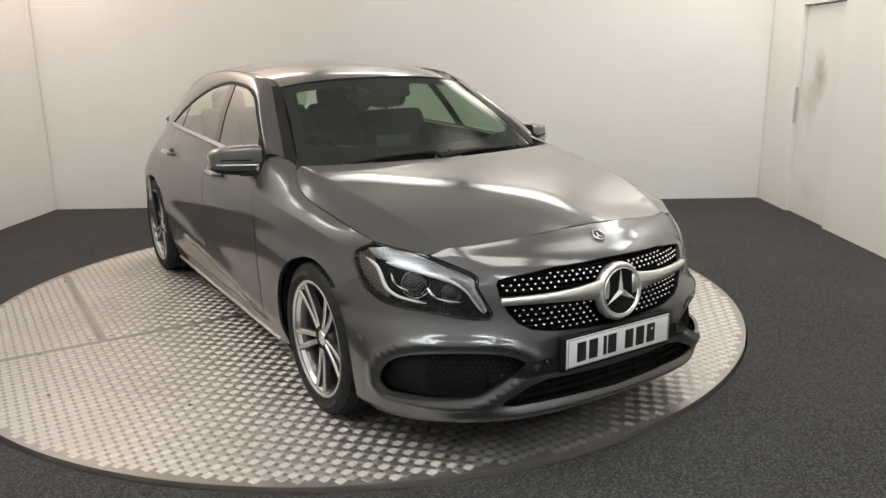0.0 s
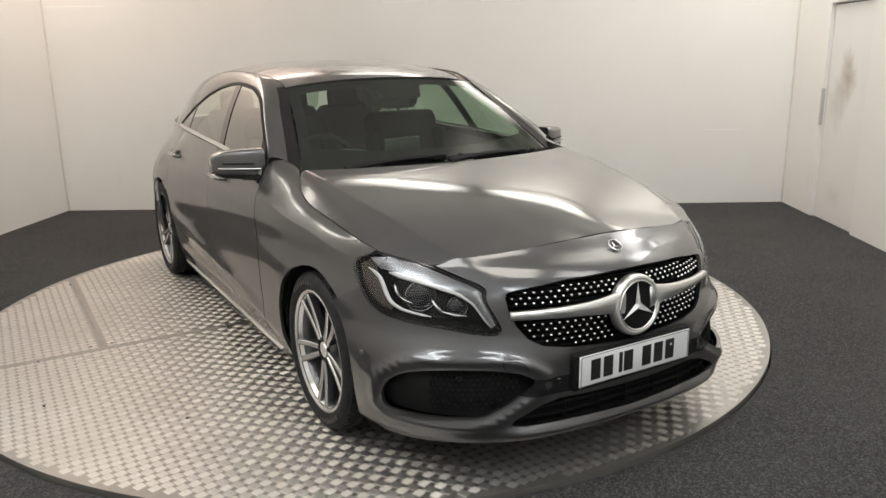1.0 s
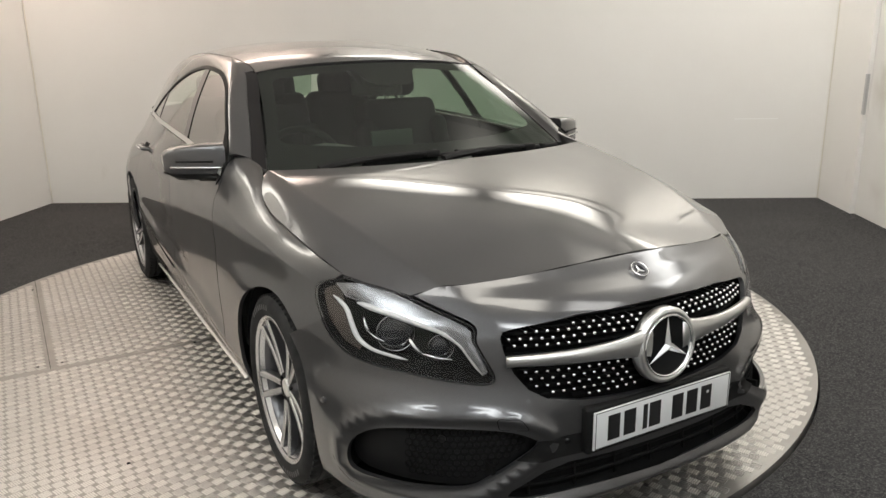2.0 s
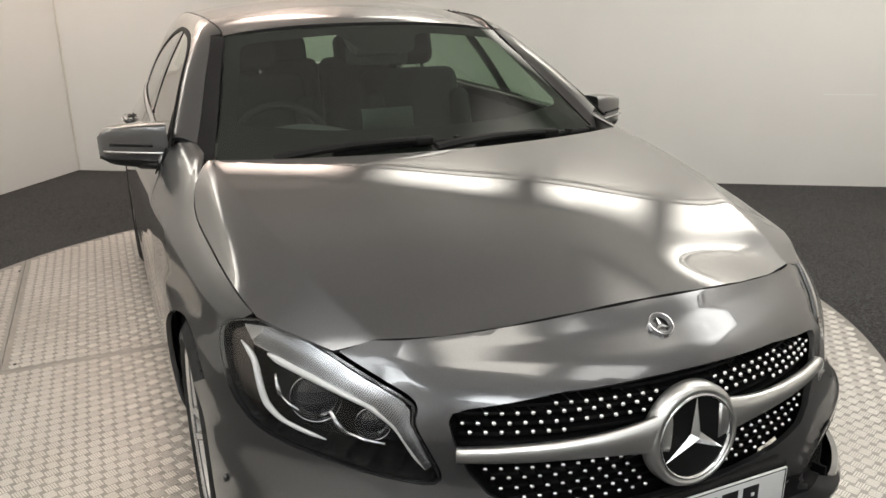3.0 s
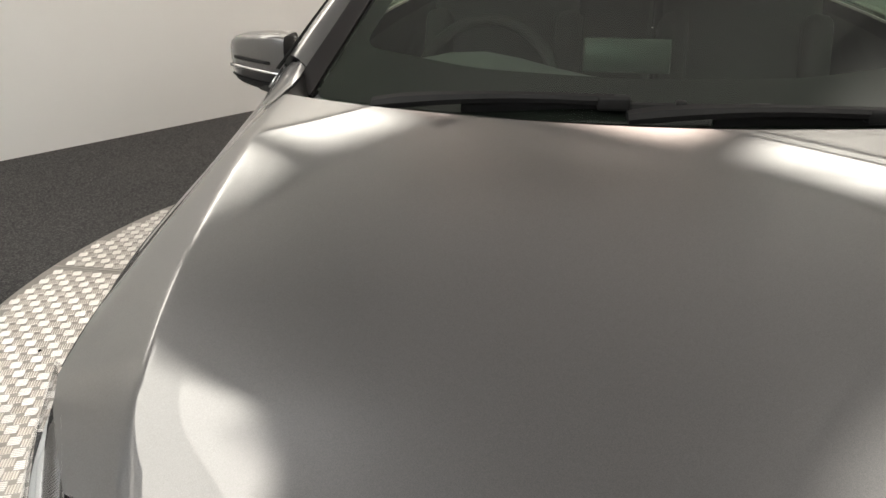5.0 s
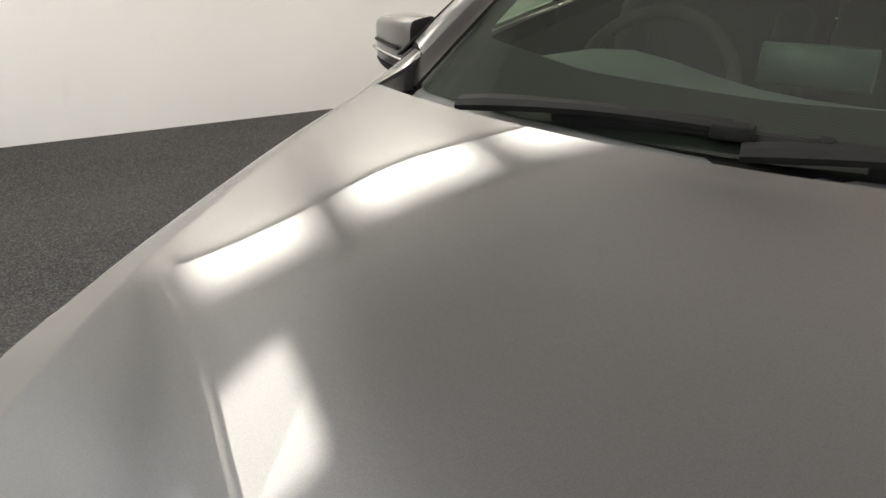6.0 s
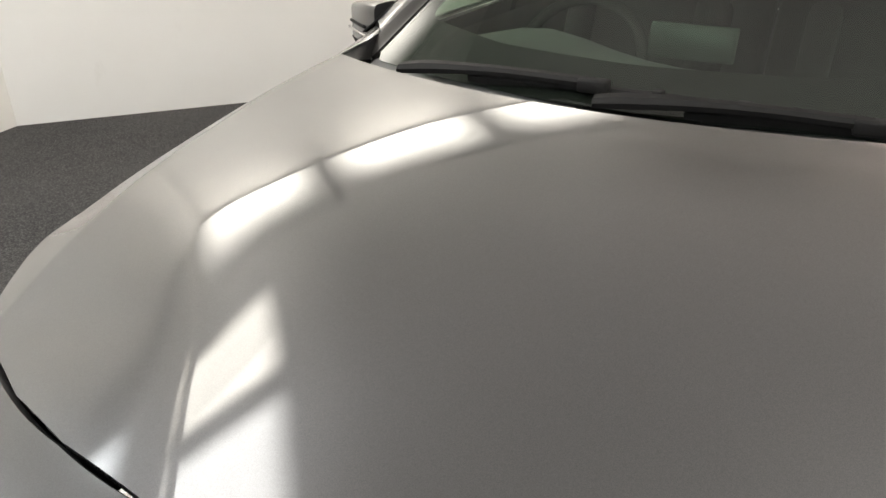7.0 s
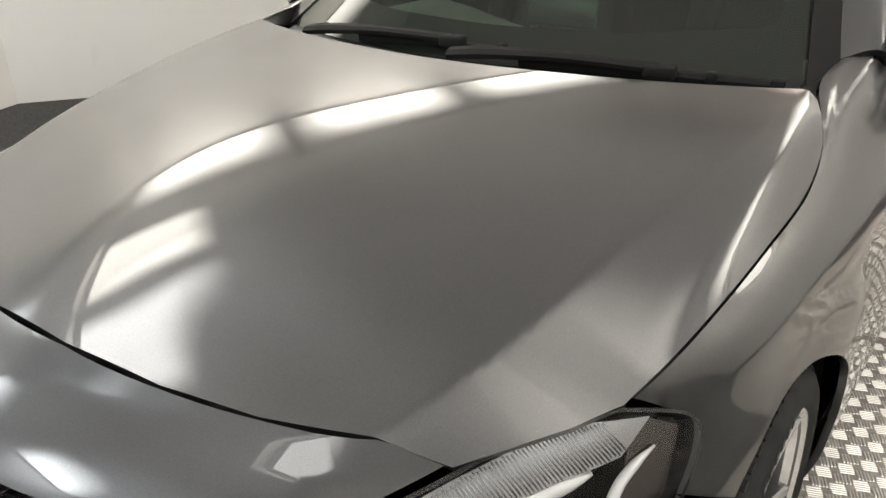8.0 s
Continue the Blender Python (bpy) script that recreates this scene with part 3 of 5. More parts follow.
def pillar_edge(t):
    """The foot of the pillar, from the door's corner (t 0) round to the screen's strip (t 1)."""
    a, foot = side(.606, CREASE(.606)), rail(FOOT, 0)
    if t > .5:
        return rail(FOOT, (2 * t - 1) * STRIP)
    z = a.z + (foot.z - a.z) * 2 * t
    return Vector((side(.606, z).x + (foot.x - side(.606, foot.z).x) * (2 * t) ** 2, .606 + (foot.y - .606) * 2 * t, z))


def pillar_foot(t):
    """How far the wing's rear end has to move to lie on the foot of the pillar, with its corner rounded."""
    w = min(.22, t, 1 - t)
    last = sum((pillar_edge(t + w * k / 3) for k in range(-3, 4)), Vector()) / 7
    return last - shoulder(.606, t)


def wing_raw(y, v):
    zc = CREASE(y)
    if v <= 1:
        return side(y, .15 + (zc - .15) * v)
    p, e = shoulder(y, v - 1), ease(.26, .606, y)
    return p + pillar_foot(v - 1) * e if e > 0 else p


def wing(y, v):
    """The front wing: v 0 to 1 up the flank to its crease, 1 to 2 over the shoulder to the bonnet's edge."""
    h = .014
    if v > 1.04 and y > .12:
        # smoothed where the shoulder turns up into the pillar
        w = min(.045 * ease(.12, .26, y), max(.606 - y, .004))
        k = min(.16, v - 1, 2 - v) if 1 < v < 2 else 0
        return sum((wing_raw(y + w * i, v + k * j) for i in (-1, 0, 1) for j in ((-1, 0, 1) if k else (0,))), Vector()) / (9 if k else 3)
    if abs(v - 1) > .2:
        return wing_raw(y, v)
    return (wing_raw(y, v - h) + wing_raw(y, v) * 2 + wing_raw(y, v + h)) / 4


def cabin_side(y, z):
    e = (z - 1.0) / .33
    x = .80 - .554 * (z - .985) + .012 * math.sin(math.pi * min(1, max(0, e)))
    if y > 1.4:
        x -= .065 * ((y - 1.4) / 1.23) ** 2
    if y > AXLE:
        x *= max(1e-3, 1 - min((y - AXLE) / .745, .999) ** 3.2) ** (1 / 3.2)
    return Vector((x, y, z))


BELT = Table((.4, .62, 1.0, 1.4, 2.0, 2.66, 3.1), (.925, .948, .975, .998, 1.012, 1.018, 1.0))
HEAD = Table((.50, .58, .72, .9, 1.1, 1.3, 1.573, 1.8, 2.1, 2.4, 2.66), (.93, .975, 1.06, 1.165, 1.262, 1.302, 1.315, 1.297, 1.235, 1.13, 1.02))
ROOFZ = Table((.95, 1.05, 1.3, 1.6, 2.0, 2.1, 2.42, 2.72, 3.0, 3.2), (1.327, 1.358, 1.402, 1.424, 1.425, 1.421, 1.394, 1.350, 1.29, 1.25))
ROOFX = Table((.95, 1.05, 1.25, 1.6, 2.1, 2.42, 2.72, 3.0, 3.2), (.535, .545, .562, .575, .562, .540, .505, .46, .42))


def roof(s, y):
    x = s * ROOFX(y)
    yy = y - .085 * (1 - s * s) * (1 - ease(.9, 1.6, y))
    return Vector((x, yy, ROOFZ(yy) - .063 * abs(s) ** 2.3))


RAIL = (((.60, .955), (.690, .50, .950)), ((.72, 1.045), (.650, .635, 1.043)), ((.9, 1.152), (.602, .82, 1.160)),
        ((1.1, 1.252), (.545, 1.045, 1.297)), ((1.3, 1.295), (.562, 1.25, 1.347)), ((1.573, 1.308), (.575, 1.573, 1.3665)),
        ((1.8, 1.290), (.574, 1.8, 1.369)), ((2.1, 1.228), (.562, 2.1, 1.358)), ((2.4, 1.122), (.540, 2.42, 1.331)),
        ((2.66, 1.012), (.505, 2.72, 1.287)), ((2.95, .975), (.525, 3.04, 1.15)), ((3.2, .93), (.62, 3.30, 1.00)))


def rail(t, v):
    """The pillar and roof rail: t along it, v from the side windows up to the screen or roof."""
    t = min(max(t, 0), len(RAIL) - 1.001)
    i = int(t)
    f = t - i

    def at(k):
        k = min(max(k, 0), len(RAIL) - 1)
        (y, z), q = RAIL[k]
        return cabin_side(y, z), Vector(q)

    def cr(a, b, c, d):
        return 0.5 * (2 * b + (c - a) * f + (2 * a - 5 * b + 4 * c - d) * f * f + (3 * b - a - 3 * c + d) * f ** 3)

    four = [at(i + k) for k in (-1, 0, 1, 2)]
    lo, hi = cr(*(q[0] for q in four)), cr(*(q[1] for q in four))
    h = (hi - lo).length
    A, Q = Vector((-.42, 0, .9)) * h * 1.2, Vector((-.9, -.1, .12)) * h * 0.9
    return lo * (1 + 2 * v) * (1 - v) ** 2 + A * v * (1 - v) ** 2 + hi * v * v * (3 - 2 * v) + Q * v * v * (v - 1)


def screen(s, t):
    """The windscreen, s across, t from foot to head."""
    x = s * (.685 - .14 * t - .012 * math.sin(math.pi * t))
    y = .50 + .545 * t - (.130 - .045 * t) * (1 - s * s)
    z = .948 + .347 * t + .030 * t * (1 - s * s) + .012 * math.sin(math.pi * t)
    return Vector((x, y, z))


def rear_glass(s, t):
    x = s * (.53 - .10 * t)
    y = 3.34 - .34 * t + .05 * (1 - s * s)
    return Vector((x, y, 1.03 + .27 * t))


def tail(u, z):
    """The rear, wrapped from the centre out to the rear axle."""
    a, p = (.89 - TUCK(z)) * (1 - .20 * ease(.62, 1.0, z)), u * math.pi / 2
    b = .72 - .25 * max(0, z - .75)
    n = 3.0
    s, c = math.sin(p), math.cos(p)
    r = ((abs(s) / a) ** n + (abs(c) / b) ** n) ** (-1 / n)
    return Vector((r * s, AXLE + r * c, z))


def sym(half):
    """A closed outline from its half, given from the centre line's one end to the other with u >= 0."""
    return list(half) + [(-u, v) for u, v in reversed(half) if u > 1e-6]


ARCH = .345


LAMP = [(.779, .744), (.724, .774), (.671, .777), (.609, .766), (.560, .750), (.469, .716), (.424, .696), (.412, .682), (.412, .655),
        (.394, .611), (.376, .566), (.378, .552), (.392, .547), (.459, .554), (.529, .566), (.606, .576), (.664, .590), (.710, .622), (.745, .670)]
FOG = [(.657, .305), (.640, .367), (.585, .414), (.488, .433), (.403, .433), (.338, .420), (.296, .394), (.292, .372), (.381, .299), (.418, .277),
       (.486, .272), (.583, .268), (.642, .270)]
GRILLE = [(0, .468), (.108, .475), (.204, .486), (.270, .501), (.307, .527), (.335, .571), (.354, .628), (.362, .665), (.357, .680), (.335, .689),
          (.2, .714), (.05, .7225), (0, .723)]
LOWER = [(0, .227), (.2, .236), (.315, .236), (.350, .240), (.340, .258), (.275, .300), (.225, .314), (.12, .309), (0, .306)]

FOG3 = np.array(smooth_path(FOG, .003, True))


def fascia(u, z):
    """The bumper skin: the nose with a rolled lip round the side intakes and a blade along the bottom."""
    p = nose(u, z)
    d = math.sqrt((((FOG3[:, 0] - abs(u)) * 1.25) ** 2 + (FOG3[:, 1] - z) ** 2).min())
    push = .010 * math.exp(-((d - .034) / .016) ** 2) + .018 * math.exp(-((z - .205) / .022) ** 2) * (1 - ease(.30, .42, abs(u)))
    if z < .18:
        push -= .4 * (.18 - z)
    e = abs(u) - (.350 + .130 * ease(.67, .79, z))
    push -= (.20 * (soft(e, .006) - soft(e - .045, .02))) * ease(.66, .70, z)
    k = math.sin(abs(u) * math.pi / 2) * (1 if u > 0 else -1), -math.cos(u * math.pi / 2)
    return p + Vector((k[0], k[1], 0)) * push


def shift(loop, du, dv=None):
    """Grow or shrink a closed loop about its middle by about du, dv."""
    dv = du if dv is None else dv
    q = np.array(loop)
    out = []
    n = len(q)
    area = np.sum(q[:, 0] * np.roll(q[:, 1], -1) - np.roll(q[:, 0], -1) * q[:, 1])
    sg = 1 if area > 0 else -1
    for i in range(n):
        t = q[(i + 1) % n] - q[i - 1]
        t = t / (np.hypot(*t) + 1e-9)
        out.append((q[i][0] + sg * t[1] * du, q[i][1] - sg * t[0] * dv))
    return out


def arc(cy, d0, d1, n=26, r=ARCH):
    """Wheel-arch points (y, z) from d0 to d1 degrees, 90 at the top, 0 rearward."""
    return [(cy + r * math.cos(radians(d0 + (d1 - d0) * i / n)), .318 + r * math.sin(radians(d0 + (d1 - d0) * i / n))) for i in range(n + 1)]


def at_z(f, y, z, lo, hi):
    """The v at which f(y, v) has this height."""
    for _ in range(40):
        m = (lo + hi) / 2
        lo, hi = (m, hi) if f(y, m).z < z else (lo, m)
    return lo


def mirror_bm(bm, sign):
    if sign < 0:
        bmesh.ops.scale(bm, vec=(-1, 1, 1), verts=bm.verts)
        bmesh.ops.reverse_faces(bm, faces=bm.faces)
    return bm


car = new("car")
tagged(car, "grey metallic five-door hatchback parked on the turntable", "car")


# -- skin --
def car_skin():
    tip = shift(LAMP, .006, .006)
    lamp_gap = smooth_path([tip[i] for i in range(18, 3, -1)], .012)
    half = [(0, .172), (.2, .174), (.36, .178), (.49, .175), (.6, .155), (.70, .140)]
    half += [(nose_u(y, z), z) for y, z in arc(0, 211, 128, 22)]
    y0, z0 = arc(0, 128, 128, 1)[0]
    seam = [(y0 + (-.338 - y0) * k / 8, z0 + (.662 - z0) * k / 8) for k in range(1, 9)]
    half += [(nose_u(y, z), z - .0015) for y, z in seam] + lamp_gap
    half += [(.552, .7545), (.4936, .7745), (.44, .7795), (.3863, .7863), (.33, .7926), (.2767, .7988), (.14, .8113), (0, .8160)]
    panel("bumper", fascia, sym(half), PAINT, car, [sym(GRILLE), sym(LOWER), smooth_path(FOG, .012, True), [(-u, z) for u, z in smooth_path(FOG, .012, True)]],
          .018, .016, .014, label="grey painted front bumper with wide lower lip")
    # bonnet
    half = [(0, -.682), (.15, -.675), (.299, -.650), (.42, -.612), (.543, -.554), (.622, -.525), (.660, -.478), (.705, -.418), (.737, -.361)]
    half += [(SHUT(y) - .003, y) for y in np.linspace(-.32, .395, 24)]
    half += [(x, .26 + .148 * (x / .715) ** 2) for x in np.linspace(.712, 0, 16)]
    panel("bonnet", bonnet, sym(half), PAINT, car, (), .009, .022, .014, label="smooth grey metallic bonnet with side creases")
    # wings
    top = at_z(wing, -.285, .741, 1, 2)
    lows = at_z(wing, -.337, .6635, 0, 2)
    out = [(y, (z - .15) / (CREASE(y) - .15)) for y, z in arc(0, 127.6, -22, 34)]
    out += [(.40, .03), (.548, .03), (.552, .3), (.565, .6), (.598, .85), (.606, 1.0), (.606, 1.4), (.606, 1.8), (.606, 2.0)]
    out += [(y, 2.0) for y in np.linspace(.59, -.345, 28)]
    out += [(-.318, (top + 2) / 2 + .05), (-.284, top), (-.300, (top + lows) / 2), (-.335, lows)]
    out += [(y, at_z(wing, y, z + .0015, 0, 1)) for y, z in seam[-2::-1]]
    panel("front_wing", wing, out, PAINT, car, (), .022, .045, .014, both=True)
    # doors
    fd = [(.557, .245), (.560, .35), (.572, .55), (.600, .70), (.612, .85), (.606, .93)] + [(y, BELT(y) - .012) for y in np.linspace(.66, 1.40, 12)]
    fd += [(1.425, .85), (1.436, .6), (1.438, .245)]
    doors = panel("front_door", side, fd, PAINT, car, (), .03, .012, .014, both=True)
    rd = [(1.443, .245), (1.441, .6), (1.430, .85), (1.406, .985)] + [(y, BELT(y) - .012) for y in np.linspace(1.45, 2.42, 12)]
    rd += [(2.46, .93), (2.44, .78)] + [(y, z) for y, z in arc(AXLE, 122, 196, 20, .372)] + [(2.325, .205)]
    rd = [q for q in rd if q[1] > .244 or q[0] < 2.2] + [(2.335, .245)]
    rdoors = panel("rear_door", side, rd, PAINT, car, (), .03, .012, .014, both=True)
    qp = [(2.464, .93), (2.444, .78)] + arc(AXLE, 122, -38, 40, .35)[0:] + [(3.05, .20), (3.38, .22), (3.40, .5), (3.38, .8), (3.30, .92)]
    qp += [(y, BELT(y) - .012) for y in np.linspace(3.2, 2.43, 12)]
    panel("rear_quarter", side, qp, PAINT, car, (), .03, .014, .014, both=True)
    # sills and their bright strip
    sill = [(.36, .135), (2.34, .135), (2.335, .238), (.555, .238), (.40, .16)]
    panel("sill", side, sill, PAINT, car, (), .05, .02, .03, both=True)
    strip = [(.50, .158), (2.30, .158), (2.31, .176), (.46, .176)]
    panel("sill_strip", offset(side, .006), strip, SATIN, car, (), .05, .009, .008, both=True, label="satin silver sill strip")
    # unseen dark backing sheets that keep the shut gaps black and stop light leaks
    half = [(0, -.64), (.3, -.585), (.44, -.50), (.52, -.38), (.64, -.20), (.735, .1), (.70, .36), (.3, .27), (0, .24)]
    panel("bonnet_gap_backing", offset(bonnet, -.035), sym(half), DARK, car, (), .06, .06, 0)
    inner = [(.36, .15), (.36, .66), (.5, .86), (2.45, .93), (2.4, .75), (2.28, .45), (2.28, .15)]
    panel("door_gap_backing", offset(side, -.030), inner, DARK, car, (), .08, .06, 0, both=True)
    inner = [(-.05, .67), (.40, .67), (.50, .86), (.38, .86), (-.1, .74)]
    panel("wing_gap_backing", offset(side, -.035), inner, DARK, car, (), .05, .05, 0, both=True)
    # rear
    half = [(0, .22), (.4, .22), (.8, .24), (.96, .30), (.96, .62), (.80, .68), (.4, .70), (0, .70)]
    panel("rear_bumper", tail, sym(half), PAINT, car, (), .03, .03, .014)
    half = [(0, .706), (.4, .706), (.72, .69), (.78, .80), (.74, .98), (.70, 1.02), (0, 1.02)]
    panel("tailgate", tail, sym(half), PAINT, car, (), .03, .03, .014)
    panel("rear_window", rear_glass, rounded([(-1, 0), (1, 0), (1, 1), (-1, 1)], .12), SIDEGLASS, car, (), .12, .12, .004)
    # plain unseen underside plate, dark to block light from below
    panel("underbody", lambda x, y: Vector((x, y, .165)), [(-.46, -.72), (.46, -.72), (.66, -.42), (.60, -.36), (.60, .36), (.83, .40), (.83, 2.32), (.60, 2.36), (.60, 3.06),
          (.80, 3.06), (.70, 3.35), (-.70, 3.35), (-.80, 3.06), (-.60, 3.06), (-.60, 2.36), (-.83, 2.32), (-.83, .40), (-.60, .36), (-.60, -.36), (-.66, -.42)],
          DARK, car, (), .25, .25, .0)
    for cy in (0, AXLE):
        for sg in (1, -1):
            bm = bmesh.new()
            k = 22
            rows = []
            for i in range(k + 1):
                a = radians(-25 + 230 * i / k)
                yy, zz = cy + .362 * math.cos(a), .318 + .362 * math.sin(a)
                rows.append([bm.verts.new((sg * x, yy, zz)) for x in (.60, min(.845, side(yy, zz).x - .012))])
            for a, b in zip(rows, rows[1:]):
                bm.faces.new((a[0], a[1], b[1], b[0]))
            hub = bm.verts.new((sg * .60, cy, .318))
            for a, b in zip(rows, rows[1:]):
                bm.faces.new((a[0], b[0], hub))
            part("wheel_arch_liner", bm, DARK, car)
    return doors, rdoors


def car_cabin():
    # roof, rails, glass
    outer = [(-1, 1.05), (-.5, 1.05), (0, 1.05), (.5, 1.05), (1, 1.05), (1, 1.6), (1, 2.2), (1, 2.72), (.5, 3.05), (0, 3.1), (-.5, 3.05), (-1, 2.72), (-1, 2.2), (-1, 1.6)]
    panel("roof", roof, outer, PAINT, car, (), .08, .05, .012, label="grey painted roof panel")
    outer = [(t, 0.0) for t in np.linspace(FOOT + .012, 10.9, 70)] + [(t, 1.0) for t in np.linspace(10.9, 9.02, 12)]
    outer += [(t, .953) for t in np.linspace(9.0, 3.06, 40)] + [(t, STRIP - .002) for t in np.linspace(3.02, FOOT + .012, 24)]
    panel("side_frame", rail, outer, PAINT, car, (), .06, .07, .014, both=True, label="grey painted pillar and roof rail")
    # black strips between screen and pillar, and along the roof gutter
    outer = [(t, STRIP + .005) for t in np.linspace(0.02, 3.0, 30)] + [(t, 1.015) for t in np.linspace(3.0, 0.02, 30)]
    panel("pillar_strip", offset(rail, .001), outer, STRIPBLACK, car, (), .06, .07, .008, both=True, label="gloss black plastic pillar strip")
    outer = [(t, .957) for t in np.linspace(3.05, 9.0, 40)] + [(t, 1.0) for t in np.linspace(9.0, 3.05, 40)]
    panel("roof_strip", offset(rail, .001), outer, BLACK, car, (), .06, .05, .006, both=True)
    wide = rounded([(-1, 0), (1, 0), (1, 1), (-1, 1)], .05)
    panel("windscreen", screen, wide, SCREEN, car, (), .06, .06, .004, label="greenish tinted windscreen").visible_shadow = False
    hole = rounded([(-.93, .245), (-.5, .18), (0, .165), (.5, .18), (.93, .245), (.90, .90), (.26, .93), (.17, .74), (-.17, .74), (-.26, .93), (-.90, .90)], .07, 6)
    panel("windscreen_border", offset(screen, -.004), shift(wide, -.004), BLACK, car, [hole], .06, .05, 0, label="black printed windscreen border")
    # side windows
    def head(y):
        return HEAD(y) - .016

    def pane(name, pts, mat=SIDEGLASS, d=0.0, lab=""):
        obs = panel(name, offset(cabin_side, d) if d else cabin_side, pts, mat, car, (), .06, .05, .004, both=True, label=lab)
        for o in obs:
            o.visible_shadow = mat is not SIDEGLASS
        return obs

    bl = lambda y: BELT(y) + .004
    pane("front_side_window", [(y, bl(y)) for y in np.linspace(.70, 1.345, 8)] + [(1.49, head(1.49))] + [(y, head(y)) for y in np.linspace(1.40, .80, 12)])
    pane("rear_side_window", [(y, bl(y)) for y in np.linspace(1.435, 2.26, 8)] + [(2.27, head(2.27))] + [(y, head(y)) for y in np.linspace(2.2, 1.585, 10)])
    pane("quarter_window", [(y, bl(y)) for y in np.linspace(2.295, 2.60, 5)] + [(y, head(y)) for y in np.linspace(2.58, 2.30, 8)])
    pane("middle_pillar", [(1.348, bl(1.348)), (1.432, bl(1.432)), (1.582, head(1.582)), (1.493, head(1.493))], GLOSSBLACK, .003, "gloss black door pillar")
    pane("window_divider", [(2.262, bl(2.262)), (2.292, bl(2.292)), (2.298, head(2.298)), (2.272, head(2.272))], GLOSSBLACK, .002)
    pane("mirror_sail", [(.618, .93), (.630, .902), (.648, .915), (.70, bl(.70)), (.795, head(.795)), (.70, head(.70) - .002), (.654, .985)], BLACK, .004, "black plastic mirror triangle")
    # black seal and bright belt strip
    loop = [(y, HEAD(y) - .002) for y in np.linspace(.60, 2.655, 44)]
    back = [(y, HEAD(y) - .018) for y in np.linspace(2.63, .62, 44)]
    pane("window_seal", loop + back, BLACK, .004, "black rubber window seal")
    loop = [(y, BELT(y) - .013) for y in np.linspace(.62, 2.66, 30)] + [(y, BELT(y) + .006) for y in np.linspace(2.64, .64, 30)]
    pane("belt_strip", loop, SATIN, .008, "satin silver belt strip")
    # filler between bonnet corner, wing and screen
    def corner(a, b):
        p = wing_top(.40 + .206 * a)
        h = bonnet(.655, .386)
        q = h.lerp(Vector((.692, .50, .950)), min(1, a * 1.4))
        return p.lerp(q, b) - Vector((0, 0, .006))
    panel("scuttle_corner", corner, [(0, 0), (1, 0), (1, 1), (0, 1)], BLACK, car, (), .12, .2, .006, both=True)
    # cowl under the screen
    bm = bmesh.new()
    k = 24
    rows = []
    for i in range(k + 1):
        s = -1 + 2 * i / k
        x = s * .70
        yb = .235 + .138 * (x / .715) ** 2
        q = screen(s, .05)
        rows.append([bm.verts.new(p) for p in ((x, yb, .925 - .01 * s * s), (x, yb + .045, .905), (q.x, q.y - .02, q.z - .03), (q.x, q.y + .01, q.z - .008))])
    for a, b in zip(rows, rows[1:]):
        for j in range(3):
            bm.faces.new((a[j], a[j + 1], b[j + 1], b[j]))
    part("cowl", bm, BLACK, car, "black plastic scuttle below the windscreen")


def wiper(start, joint, tip, blade_start):
    """A deep arm from its pivot to the joint, and a flat blade with its spoiler through to the tip."""
    s, j, t, b = Vector(start), Vector(joint), Vector(tip), Vector(blade_start)
    up = Vector((0, -.25, .97))

    def bar(pts, half, low, high, bm=None):
        bm = bm or bmesh.new()
        rows = []
        for i, p in enumerate(pts):
            d = (pts[min(i + 1, len(pts) - 1)] - pts[max(i - 1, 0)]).normalized()
            n = d.cross(up).normalized()
            w = half[i]
            rows.append([bm.verts.new(p + n * x * w + up * z) for x, z in ((-1, low), (-1, high[i] * .55), (-.45, high[i]), (.45, high[i]), (1, high[i] * .45), (1, low))])
        for p, q in zip(rows, rows[1:]):
            for k in range(6):
                bm.faces.new((p[k], p[(k + 1) % 6], q[(k + 1) % 6], q[k]))
        bm.faces.new(rows[0])
        bm.faces.new(rows[-1])
        bmesh.ops.recalc_face_normals(bm, faces=bm.faces)
        return bm

    line = [s.lerp(j, k / 8) + up * (.010 * math.sin(math.pi * k / 8)) for k in range(9)]
    arm = part("wiper_arm", bar(line, [.018, .019, .017, .015, .013, .012, .012, .012, .012], -.004, [.012, .016, .015, .013, .012, .011, .011, .011, .012]), BLACK, car, "black wiper arm", False)
    pts = [b.lerp(t, k / 12) - up * .012 for k in range(13)]
    part("wiper_blade", bar(pts, [.008] + [.0105] * 11 + [.009], -.010, [.008] + [.013] * 11 + [.010]), BLACK, arm, "black flat wiper blade", False)
    along = (t - b).normalized()
    turn = along.to_track_quat("X", "Z").to_matrix()
    part("end_clip", box((.026, .026, .024), tuple(t - up * .008), .004, turn=turn), BLACK, arm)
    part("middle_clip", box((.020, .026, .022), tuple(j.lerp(t, .45) - up * .006), .004, turn=turn), BLACK, arm)
    part("blade_clip", box((.062, .030, .028), tuple(j - up * .003), .006, turn=turn), BLACK, arm)


